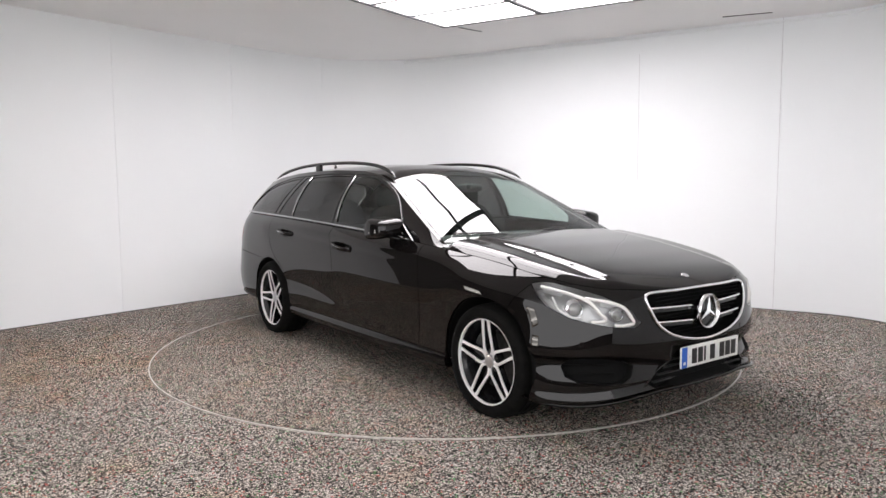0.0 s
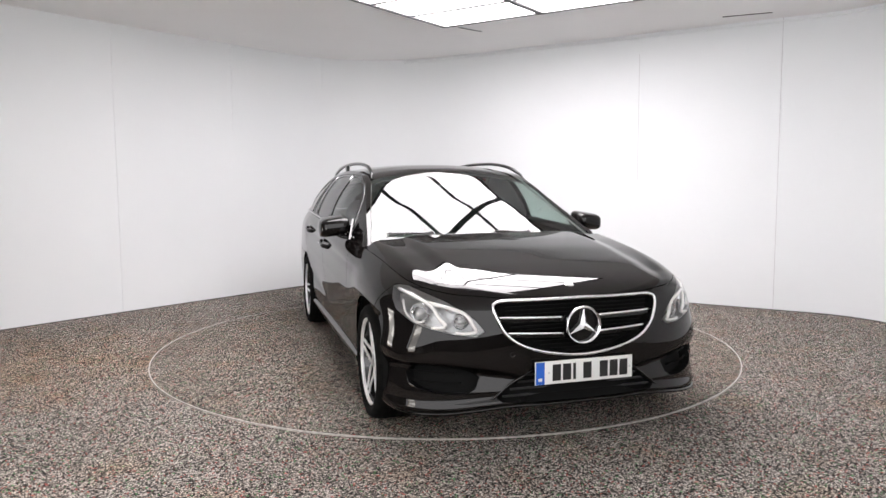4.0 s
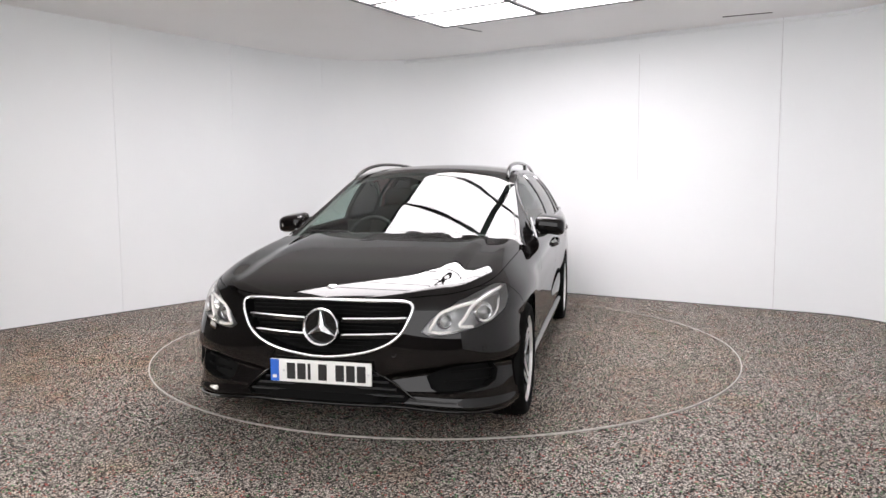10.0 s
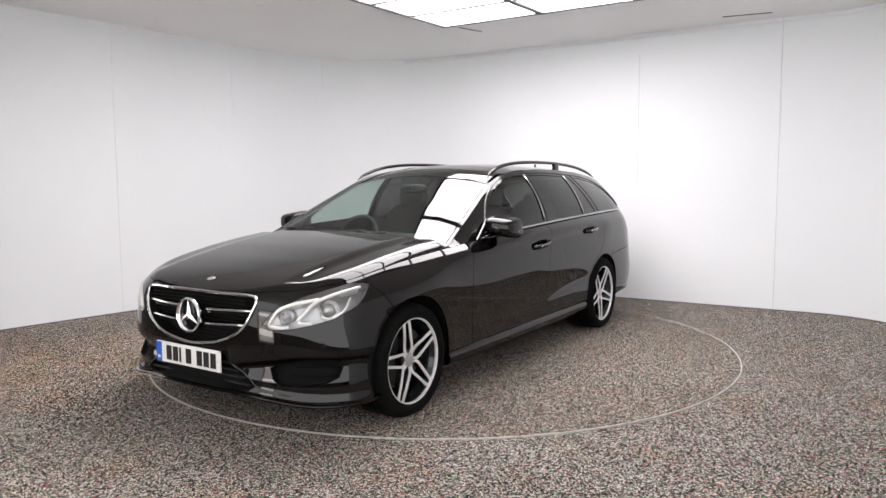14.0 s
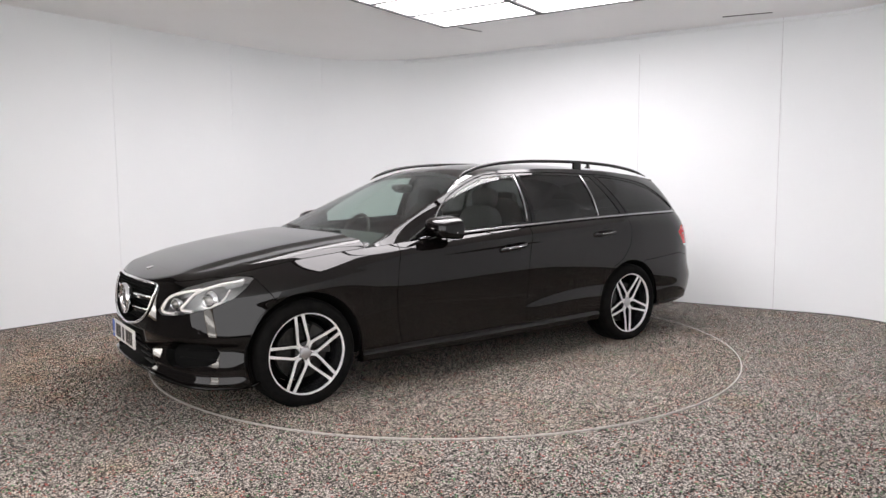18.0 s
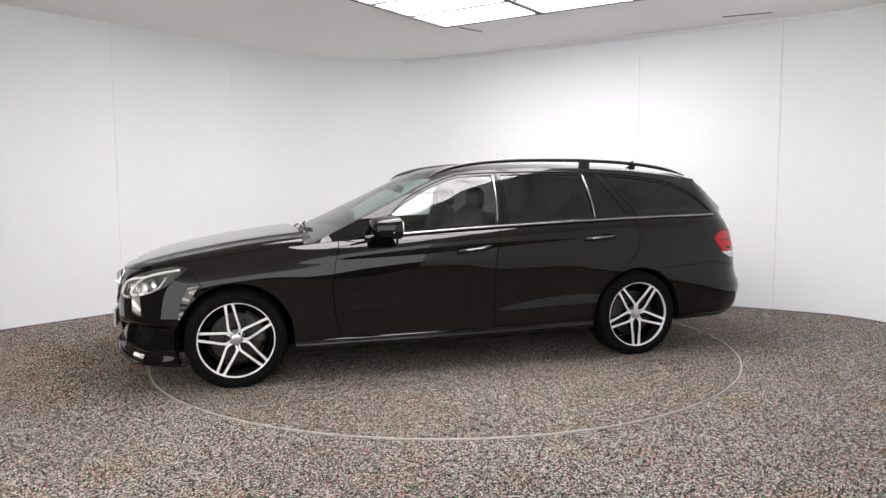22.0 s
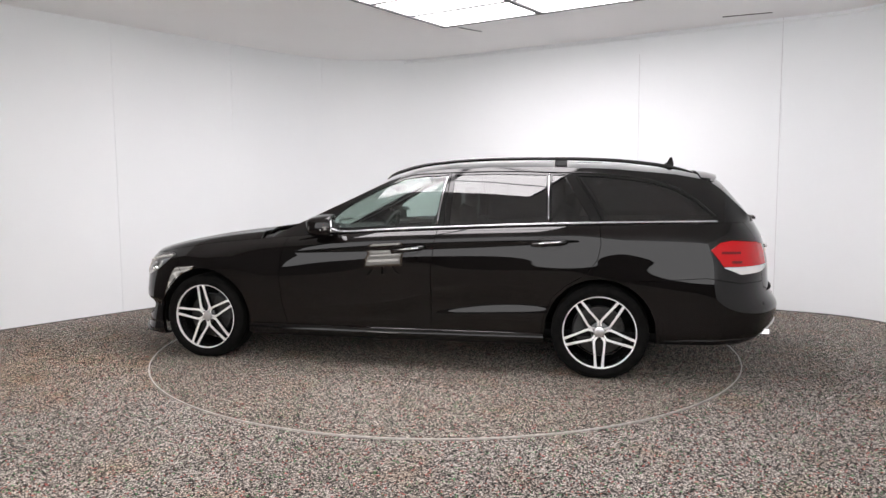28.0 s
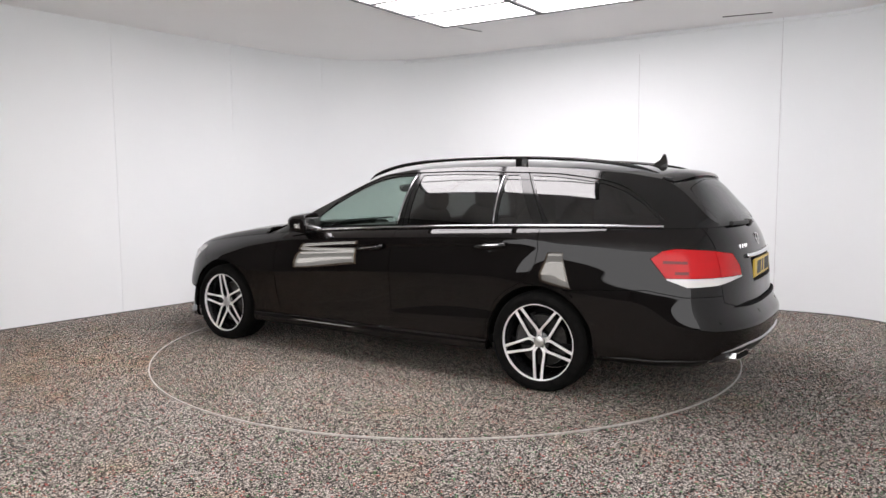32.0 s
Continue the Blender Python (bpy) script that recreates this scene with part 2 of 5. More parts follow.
slab("ceiling", outer, CEIL, CEIL + 0.1, "ceiling", "plain white painted ceiling", "ceiling")


def wall_strip(x, y, z0, z1, w=0.012, d=0.005, material="wall", name="trim"):
    """A flat cover strip over a joint between wall panels, at the wall's point nearest to (x, y)."""
    line = [Vector(p) for p in wall_line]
    best = None
    for a, b in zip(line, line[1:]):
        f = max(0.0, min(1.0, (Vector((x, y)) - a).dot(b - a) / (b - a).length_squared))
        p = a.lerp(b, f)
        if best is None or (p - Vector((x, y))).length < best[0]:
            best = ((p - Vector((x, y))).length, p, (b - a).normalized())
    _, p, t = best
    n = Vector((t.y, -t.x))
    bm = bmesh.new()
    prism(bm, [(-w, -0.002), (w, -0.002), (w * 0.8, d), (-w * 0.8, d)], z0, z1, lambda u, v, q: Vector((p.x + t.x * u + n.x * v, p.y + t.y * u + n.y * v, q)))
    return tagged(part(name, bm, material, smooth=False), "slim white cover strip between wall panels", "trim", kind="structure")


for x, y, z0, z1 in ((-3.267, 1.445, 0.0, CEIL), (-2.405, 2.52, 1.9, CEIL), (-1.533, 3.446, 2.5, CEIL), (2.12, 2.117, 1.3, 2.66), (3.31, 1.38, 0.0, CEIL)):
    wall_strip(x, y, z0, z1)
for x, y, z0, z1 in ((2.12, 2.117, 1.3, 2.66), (3.31, 1.38, 0.0, CEIL)):
    wall_strip(x, y, z0, z1, 0.0035, 0.0062, "seam", "joint_strip")


def cornice(points, r):
    bm = bmesh.new()
    tube(bm, [(x, y, CEIL - 0.035) for x, y in points], r, 6)
    return tagged(part("trim", bm, "wall"), "thin white trim under the ceiling edge", "trim", kind="structure")


inner_line = []
for i, p in enumerate(corner_a + corner_b):
    q = (corner_a + corner_b)
    a, b = Vector(q[max(i - 1, 0)]), Vector(q[min(i + 1, len(q) - 1)])
    t = (b - a).normalized()
    inner_line.append((p[0] + t.y * 0.008, p[1] - t.x * 0.008))
cornice(inner_line[18:], 0.012)
bm = bmesh.new()
foot = [LEFT_END] + inner_line + [RIGHT_END]
tube(bm, [(x, y, -0.006) for x, y in foot], 0.007, 6)
tagged(part("floor_joint", bm, "stand"), "thin dark joint between wall panels and flooring", "joint", kind="structure")
for i, (a, b) in enumerate((((0.16, 1.72), (0.40, 1.93)), ((2.70, 1.33), (3.10, 1.16)))):
    bm = bmesh.new()
    tube(bm, [(*a, CEIL), (*b, CEIL)], 0.007, 6)
    tagged(part("ceiling_slot", bm, "lamp_bar"), "thin grey slot in the ceiling", "ceiling slot", kind="structure")

# ---- the turntable: a disc flush with the floor, edged by a thin worn ring ----
R_TABLE = 2.2335
bm = bmesh.new()
lathe(bm, [(0.0001, -0.05), (R_TABLE, -0.05), (R_TABLE, 0.0), (0.0001, 0.0)], pose(0, 0, 0, 90), 160)
bmesh.ops.recalc_face_normals(bm, faces=bm.faces)
turntable = tagged(part("turntable", bm, "table", smooth=False), "round speckled turntable set flush into the floor", "turntable")
bm = bmesh.new()
lathe(bm, [(R_TABLE - 0.0038, -0.02), (R_TABLE - 0.0038, 0.002), (R_TABLE + 0.0038, 0.002), (R_TABLE + 0.0038, -0.02)], pose(0, 0, 0, 90), 160, True)
bmesh.ops.recalc_face_normals(bm, faces=bm.faces)
part("edge_ring", bm, "ring", turntable, "thin worn metal edge ring", smooth=False)

# ---- the lit ceiling panel: diffuser sheets between bars, square to the booth's walls ----
LU, LV = Vector((0.851, -0.525, 0)), Vector((-0.583, -0.812, 0))
LC = Vector((0.02, 1.60, 0))
light_box = tagged(new("ceiling_light"), "large lit white ceiling panel with thin dividing bars", "ceiling light")
COLS, ROWS, ROW_D = (0.0, 1.05, 2.1), 5, 0.56


def lamp_point(u, v, z):
    p = LC + LU * u + LV * v
    return Vector((p.x, p.y, z))


for c in range(2):
    for r in range(ROWS):
        bm = bmesh.new()
        g = 0.012
        prism(bm, [(COLS[c] + g, r * ROW_D + g * 0.4), (COLS[c + 1] - g, r * ROW_D + g * 0.4), (COLS[c + 1] - g, (r + 1) * ROW_D - g * 0.4), (COLS[c] + g, (r + 1) * ROW_D - g * 0.4)],
              CEIL - 0.02, CEIL - 0.008, lamp_point)
        part("diffuser", bm, "lamp", light_box, smooth=False)
for c in range(3):
    bm = bmesh.new()
    w = 0.028 if c == 1 else 0.016
    prism(bm, [(COLS[c] - w, 0), (COLS[c] + w, 0), (COLS[c] + w, ROWS * ROW_D), (COLS[c] - w, ROWS * ROW_D)], CEIL - 0.035, CEIL - 0.001, lamp_point)
    part("bar", bm, "lamp_bar", light_box, smooth=False)
for r in range(ROWS + 1):
    bm = bmesh.new()
    w = 0.017
    prism(bm, [(0, r * ROW_D - w), (COLS[-1], r * ROW_D - w), (COLS[-1], r * ROW_D + w), (0, r * ROW_D + w)], CEIL - 0.03, CEIL - 0.002, lamp_point)
    part("bar", bm, "lamp_bar", light_box, smooth=False)

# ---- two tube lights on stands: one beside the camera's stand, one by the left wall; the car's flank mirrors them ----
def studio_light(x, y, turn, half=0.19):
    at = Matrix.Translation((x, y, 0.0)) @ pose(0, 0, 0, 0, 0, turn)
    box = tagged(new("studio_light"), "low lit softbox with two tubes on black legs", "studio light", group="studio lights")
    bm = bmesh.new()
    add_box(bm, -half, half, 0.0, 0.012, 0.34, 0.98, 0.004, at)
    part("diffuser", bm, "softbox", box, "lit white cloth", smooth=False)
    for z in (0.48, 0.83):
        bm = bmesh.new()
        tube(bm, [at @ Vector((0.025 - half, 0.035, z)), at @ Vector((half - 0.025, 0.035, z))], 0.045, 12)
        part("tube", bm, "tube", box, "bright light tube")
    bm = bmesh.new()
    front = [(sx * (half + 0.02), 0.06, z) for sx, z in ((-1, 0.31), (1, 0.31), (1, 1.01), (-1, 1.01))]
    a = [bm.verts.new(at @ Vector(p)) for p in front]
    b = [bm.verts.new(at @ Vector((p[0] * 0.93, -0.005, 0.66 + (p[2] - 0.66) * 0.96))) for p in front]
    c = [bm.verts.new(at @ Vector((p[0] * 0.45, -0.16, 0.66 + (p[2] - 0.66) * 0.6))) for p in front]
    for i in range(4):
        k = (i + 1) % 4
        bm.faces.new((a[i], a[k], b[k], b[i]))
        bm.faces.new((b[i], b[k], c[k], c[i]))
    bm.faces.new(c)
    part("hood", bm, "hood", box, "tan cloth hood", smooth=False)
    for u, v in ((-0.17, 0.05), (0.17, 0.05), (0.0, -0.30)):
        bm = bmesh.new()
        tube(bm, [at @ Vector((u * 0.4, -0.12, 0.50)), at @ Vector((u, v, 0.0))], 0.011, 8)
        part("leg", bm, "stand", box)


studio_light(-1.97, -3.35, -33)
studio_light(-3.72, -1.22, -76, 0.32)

# ---- the car: x forward, y to its left, z up, its wheelbase centred; OX, OY set it on the turntable ----
OX, OY = 0.1983, -0.0407
CAR_AT = Matrix.Translation((OX, OY, 0))
car = tagged(new("estate_car"), "glossy black estate car with roof rails, parked on the turntable", "car")
WB, HUB_Y, HUB_Z = 1.437, 0.896, 0.303


def soft_curve(keys, sigma):
    """A smooth curve near the given (x, value) keys: straight runs blurred over sigma metres."""
    k = sorted(keys)
    kx, kv = np.array([a for a, _ in k]), np.array([b for _, b in k])
    g = np.arange(kx[0] - 1.0, kx[-1] + 1.0, 0.01)
    v = np.interp(g, kx, kv)
    lo, hi = g < kx[0], g > kx[-1]
    v[lo] = kv[0] + (g[lo] - kx[0]) * (kv[1] - kv[0]) / (kx[1] - kx[0])
    v[hi] = kv[-1] + (g[hi] - kx[-1]) * (kv[-1] - kv[-2]) / (kx[-1] - kx[-2])
    w = np.exp(-0.5 * (np.arange(-60, 61) * 0.01 / sigma) ** 2)
    v = np.convolve(np.pad(v, 60, mode="reflect", reflect_type="odd"), w / w.sum(), "valid")
    return lambda x: np.interp(x, g, v)


def spline_rows(rows, n):
    """Natural cubic spline through the rows (R x S x 3), sampled at n steps."""
    R = len(rows)
    A = np.zeros((R, R))
    B = np.zeros((R,) + rows.shape[1:])
    A[0, 0] = A[-1, -1] = 1
    for i in range(1, R - 1):
        A[i, i - 1:i + 2] = 1, 4, 1
        B[i] = 6 * (rows[i - 1] - 2 * rows[i] + rows[i + 1])
    K = np.linalg.solve(A, B.reshape(R, -1)).reshape(B.shape)
    out = []
    for q in np.linspace(0, R - 1, n):
        i = min(int(q), R - 2)
        f = q - i
        a, b = 1 - f, f
        out.append(a * rows[i] + b * rows[i + 1] + ((a ** 3 - a) * K[i] + (b ** 3 - b) * K[i + 1]) / 6)
    return np.array(out)


KX = (2.2, 1.9, 1.437, 0.8, 0.0, -0.8, -1.437, -2.0, -2.6)
# each girdle line of the body: height and half width along the car, its nose and its tail
GIRDLE = [
    ((0.215, 0.205, 0.20, 0.195, 0.195, 0.21, 0.225, 0.235, 0.235), (0.86, 0.885, 0.885, 0.855, 0.85, 0.85, 0.86, 0.86, 0.82), 2.195, -2.53),
    ((0.27, 0.265, 0.265, 0.25, 0.25, 0.265, 0.285, 0.295, 0.295), (0.90, 0.912, 0.913, 0.888, 0.885, 0.892, 0.91, 0.90, 0.87), 2.225, -2.60),
    ((0.36, 0.35, 0.35, 0.325, 0.345, 0.41, 0.41, 0.40, 0.41), (0.88, 0.90, 0.912, 0.895, 0.892, 0.908, 0.914, 0.91, 0.89), 2.205, -2.635),
    ((0.42, 0.43, 0.44, 0.40, 0.415, 0.485, 0.50, 0.48, 0.48), (0.87, 0.895, 0.917, 0.904, 0.900, 0.896, 0.92, 0.918, 0.89), 2.205, -2.635),
    ((0.50, 0.53, 0.565, 0.59, 0.595, 0.61, 0.62, 0.60, 0.57), (0.856, 0.89, 0.923, 0.92, 0.915, 0.917, 0.93, 0.92, 0.888), 2.205, -2.585),
    ((0.585, 0.635, 0.69, 0.71, 0.725, 0.75, 0.77, 0.75, 0.72), (0.83, 0.875, 0.937, 0.928, 0.927, 0.927, 0.93, 0.911, 0.88), 2.20, -2.57),
    ((0.67, 0.72, 0.766, 0.825, 0.873, 0.903, 0.921, 0.915, 0.90), (0.795, 0.836, 0.891, 0.917, 0.928, 0.929, 0.923, 0.893, 0.845), 2.187, -2.53),
    ((0.715, 0.768, 0.847, 0.905, 0.955, 0.99, 1.01, 1.02, 1.02), (0.755, 0.782, 0.80, 0.838, 0.862, 0.869, 0.864, 0.834, 0.79), 2.157, -2.47),
]
NOSE, TAILX = 2.157, -2.47
XF, XT, PF, QF, PT, QT = 1.15, -1.75, 5.4, 2.5, 4.5, 2.5
PROFILES = [(soft_curve(list(zip(KX, z)), 0.16), soft_curve(list(zip(KX, w)), 0.16), n, t) for z, w, n, t in GIRDLE]
TOP_Z, TOP_W = PROFILES[7][0], PROFILES[7][1]


CENTRE = soft_curve([(NOSE, 0.730), (2.12, 0.748), (2.05, 0.777), (1.95, 0.807), (1.762, 0.850), (1.45, 0.906), (1.2, 0.94), (0.97, 0.963)], 0.045)


def top_half(x):
    """Half width of the body's top edge at x (the last girdle row)."""
    nose, tail = NOSE, TAILX
    if x > XF:
        u = min((x - XF) / (nose - XF), 1.0)
        f = max(1 - u ** PF, 0.0) ** (1 / QF)
    elif x < XT:
        u = min((x - XT) / (tail - XT), 1.0)
        f = max(1 - u ** PT, 0.0) ** (1 / QT)
    else:
        f = 1.0
    return float(TOP_W(x)) * f


def bonnet_z(x, y):
    """The bonnet's height: a raised middle that falls at two creases, flat shoulders, and an edge rolled down to the wings."""
    zc, ye = float(CENTRE(x)), max(top_half(x), 0.001)
    back = min(1.0, max(0.0, (NOSE - x) / 0.25))
    yc = 0.535 + 0.06 * (NOSE - x) / 1.2
    d = min(max((abs(y) - yc) / 0.10 + 0.5, 0.0), 1.0)
    drop = max(zc - float(TOP_Z(x)), 0.0)
    lift = min(0.016 * back, 0.6 * drop)
    r = min(max(0.0, (abs(y) - ye + 0.10) / 0.10), 1.0)
    crown = 0.006 * (abs(y) / ye) ** 2 * (1 - r)
    return zc - lift * d * d * (3 - 2 * d) - crown - (drop - lift) * r ** 2.2


def girdle_point(r, q):
    """Row r at the place q: below 1 round the nose, 1 to 2 along the side, above 2 round the tail."""
    zc, wc, nose, tail = PROFILES[r]
    if q < 1:
        a = q * math.pi / 2
        x, f = XF + (nose - XF) * math.cos(a) ** (2 / PF), math.sin(a) ** (2 / QF)
    elif q <= 2:
        x, f = XF + (XT - XF) * (q - 1), 1.0
    else:
        a = (q - 2) * math.pi / 2
        x, f = XT + (tail - XT) * math.sin(a) ** (2 / PT), max(math.cos(a), 0.0) ** (2 / QT)
    y = float(wc(x)) * f
    return float(x), y, bonnet_z(x, y) if r == 7 and x > XF else float(zc(x))


def even_places(r, step):
    """Places q whose points on row r lie about one step apart."""
    q = np.concatenate([np.linspace(0, 1, 4000) ** 1.6, np.linspace(1, 2, 800)[1:], 2 + (1 - (1 - np.linspace(0, 1, 4000)[1:]) ** 1.6)])
    p = np.array([girdle_point(r, a)[:2] for a in q])
    s = np.concatenate([[0], np.cumsum(np.hypot(*np.diff(p, axis=0).T))])
    return np.interp(np.linspace(0, s[-1], int(s[-1] / step) + 1), s, q)


QS = even_places(4, 0.022)
SIDE = spline_rows(np.array([[girdle_point(r, q) for q in QS] for r in range(8)]), 85)


# below a crease that rises from the plate to the wheel the bumper is undercut; its foot stands out again
def ease(v):
    v = np.clip(v, 0, 1)
    return v * v * (3 - 2 * v)


def low_corner(x, y, z):
    return -0.045 * ease((y - 0.35) / 0.45) * ease((x - 1.62) / 0.15) * ease((0.36 - z) / 0.14)


_x, _y, _z = SIDE[..., 0], SIDE[..., 1], SIDE[..., 2]
_crease = 0.375 + 0.055 * np.clip((_y - 0.25) / 0.4, 0, 1)
_under = 0.034 * ease((_crease - _z) / 0.05) * ease((_z - 0.215) / 0.055) * ease((_y - 0.24) / 0.12) * ease((_x - 1.70) / 0.2)
SIDE[..., 0] -= _under
SIDE[..., 1] -= _under * 0.55
SIDE[..., 2] += low_corner(_x, _y, _z)
# the bumper spreads at its foot to cover the tyre
SIDE[..., 1] += 0.026 * ease((_x - 1.58) / 0.14) * ease((2.10 - _x) / 0.22) * ease((0.62 - _z) / 0.18)
# a crease along the doors: the flank leans in below it and steps out above it
_line = 0.822 - 0.05 * _x
_lean = np.clip((_z - _line + 0.17) / 0.17, 0, 1) ** 1.25 * np.clip((_line + 0.075 - _z) / 0.075, 0, 1)
SIDE[..., 1] -= 0.015 * _lean * ease((1.3 - _x) / 0.35) * ease((_x + 1.62) / 0.4)


GLASS_TOP = soft_curve([(1.06, 0.868), (0.92, 0.938), (0.5, 1.148), (0.05, 1.365), (-0.06, 1.398), (-0.3, 1.428), (-0.6, 1.442), (-1.0, 1.442), (-1.5, 1.425), (-1.9, 1.388), (-2.12, 1.355),
                        (-2.2, 1.335), (-2.26, 1.28), (-2.36, 1.15), (-2.47, 1.02)], 0.03)
GUTTER_Z = soft_curve([(1.0, 0.863), (0.92, 0.903), (0.6, 1.052), (0.3, 1.192), (0.1, 1.287), (-0.06, 1.345), (-0.3, 1.378), (-0.7, 1.392), (-1.1, 1.39), (-1.5, 1.373), (-1.9, 1.335),
                       (-2.12, 1.295), (-2.2, 1.24), (-2.42, 1.02)], 0.035)
GUTTER_Y = soft_curve([(1.0, 0.815), (0.92, 0.80), (0.6, 0.745), (0.3, 0.685), (0.05, 0.635), (-0.3, 0.618), (-1.0, 0.618), (-1.5, 0.612), (-1.9, 0.602), (-2.12, 0.59), (-2.3, 0.60), (-2.42, 0.62)], 0.06)
X_COWL, X_TAIL = 0.93, -2.40


def gutter(x):
    y = min(float(GUTTER_Y(x)), top_half(x) - 0.005)
    return y, max(float(GUTTER_Z(x)), float(TOP_Z(x)) + 0.002)


def grid_mesh(pts):
    """A bmesh of a grid of points (U x V x 3), its normals kept in a layer so that cut edges stay smooth."""
    U, V = pts.shape[:2]
    du, dv = np.gradient(pts, axis=0), np.gradient(pts, axis=1)
    nn = np.cross(du, dv)
    nn /= np.maximum(np.linalg.norm(nn, axis=2, keepdims=True), 1e-12)
    bm = bmesh.new()
    lay = bm.verts.layers.float_vector.new("nrm")
    vs = []
    for i in range(U):
        for j in range(V):
            v = bm.verts.new(pts[i, j])
            v[lay] = nn[i, j]
            vs.append(v)
    for i in range(U - 1):
        for j in range(V - 1):
            q = [vs[i * V + j], vs[(i + 1) * V + j], vs[(i + 1) * V + j + 1], vs[i * V + j + 1]]
            if len({tuple(round(c, 5) for c in v.co) for v in q}) == 4:
                bm.faces.new(q)
            else:
                u = []
                for v in q:
                    if all((v.co - w.co).length > 1e-5 for w in u):
                        u.append(v)
                if len(u) == 3:
                    bm.faces.new(u)
    bm.faces.layers.int.new("panel")
    return bm


def inside(p, poly):
    x, y = p
    c = False
    for (x0, y0), (x1, y1) in zip(poly, poly[1:] + poly[:1]):
        if (y0 > y) != (y1 > y) and x < (x1 - x0) * (y - y0) / (y1 - y0) + x0:
            c = not c
    return c


AX_SIDE = (Vector((1, 0, 0)), Vector((0, 0, 1)))
AX_FRONT = (Vector((0, 1, 0)), Vector((0, 0, 1)))
AX_TOP = (Vector((1, 0, 0)), Vector((0, 1, 0)))
AX_DIAG = (Vector((-0.643, 0.766, 0)), Vector((0, 0, 1)))
AX_DIAG_R = (Vector((0.643, 0.766, 0)), Vector((0, 0, 1)))


def flat(ax, p):
    p = Vector(p)
    return ax[0].dot(p), ax[1].dot(p)


def cut(bm, ax, poly, mark, keep=(0,), where=None):
    """Cut the outline into the mesh, seen along one axis, and mark the faces inside it."""
    lay = bm.faces.layers.int["panel"]
    view = ax[0].cross(ax[1])
    ok = where or (lambda c: True)
    for a, b in zip(poly, poly[1:] + poly[:1]):
        lo = (min(a[0], b[0]) - 0.03, min(a[1], b[1]) - 0.03)
        hi = (max(a[0], b[0]) + 0.03, max(a[1], b[1]) + 0.03)
        fs = []
        for f in bm.faces:
            if f[lay] not in keep:
                continue
            c = f.calc_center_median()
            u, v = ax[0].dot(c), ax[1].dot(c)
            if lo[0] < u < hi[0] and lo[1] < v < hi[1] and ok(c):
                fs.append(f)
        if not fs:
            continue
        co = ax[0] * a[0] + ax[1] * a[1]
        d = ax[0] * (b[0] - a[0]) + ax[1] * (b[1] - a[1])
        if d.length < 1e-6:
            continue
        geom = fs + list({e for f in fs for e in f.edges}) + list({v for f in fs for v in f.verts})
        bmesh.ops.bisect_plane(bm, geom=geom, dist=1e-5, plane_co=co, plane_no=d.cross(view).normalized())
    for f in bm.faces:
        if f[lay] in keep:
            c = f.calc_center_median()
            if ok(c) and inside((ax[0].dot(c), ax[1].dot(c)), poly):
                f[lay] = mark


def panel(name, sources, material, parent, label="", lip=0.014, gap=0.002, mirror=None, push=0.0):
    """A body panel from marked faces: (mesh, mark) pairs, each on the left and, where mirror is None, joined with its mirror image.
    mirror: 1 the left side alone, -1 the right side alone. Its edge is drawn in by a gap and folded inward."""
    bm = bmesh.new()
    nl = bm.verts.layers.float_vector.new("nrm")
    for src, mark in sources:
        lay, sl = src.faces.layers.int["panel"], src.verts.layers.float_vector["nrm"]
        for sgn in ((1, -1) if mirror is None else (mirror,)):
            made = {}
            for f in src.faces:
                if f[lay] != mark:
                    continue
                vs = []
                for v in f.verts:
                    if v not in made:
                        n = v[sl]
                        w = bm.verts.new((v.co.x - n.x * push, (v.co.y - n.y * push) * sgn, v.co.z - n.z * push))
                        w[nl] = Vector((n.x, n.y * sgn, n.z))
                        made[v] = w
                    vs.append(made[v])
                if sgn < 0:
                    vs.reverse()
                try:
                    bm.faces.new(vs)
                except ValueError:
                    pass
    bmesh.ops.remove_doubles(bm, verts=bm.verts, dist=0.0004)
    bm.normal_update()
    flip = [f for f in bm.faces if f.normal.dot(sum((v[nl] for v in f.verts), Vector())) < 0]
    bmesh.ops.reverse_faces(bm, faces=flip)
    edge = [e for e in bm.edges if len(e.link_faces) == 1]
    if gap:
        moves = {}
        for e in edge:
            f = e.link_faces[0]
            d = (e.verts[1].co - e.verts[0].co)
            inward = f.normal.cross(d)
            if inward.length < 1e-9:
                continue
            inward.normalize()
            if inward.dot(f.calc_center_median() - e.verts[0].co) < 0:
                inward = -inward
            for v in e.verts:
                moves.setdefault(v, Vector())
                moves[v] += inward
        for v, d in moves.items():
            if d.length > 1e-6:
                v.co += d.normalized() * gap
    if lip:
        out = bmesh.ops.extrude_edge_only(bm, edges=edge)
        low = [v for v in out["geom"] if isinstance(v, bmesh.types.BMVert)]
        for v in low:
            n = v[nl]
            v.co -= n.normalized() * lip
        lowset = set(low)
        rim = [f for f in bm.faces if any(v in lowset for v in f.verts)]
    me_n = []
    bm.verts.index_update()
    rimset = set(rim) if lip else set()
    for f in bm.faces:
        f.smooth = f not in rimset
    for f in bm.faces:
        for lp in f.loops:
            me_n.append(f.normal.copy() if f in rimset else lp.vert[nl].normalized())
    bm.transform(CAR_AT)
    me = mesh_from(name, bm)
    me.normals_split_custom_set(me_n)
    me.materials.append(M[material])
    ob = new(name, me)
    ob.parent = parent
    if label:
        ob["label"] = label
    return ob


# the girdle round the body, the flanks of the cabin, the bonnet and the cabin's top, as left halves
body_bm = grid_mesh(np.transpose(SIDE, (1, 0, 2)))
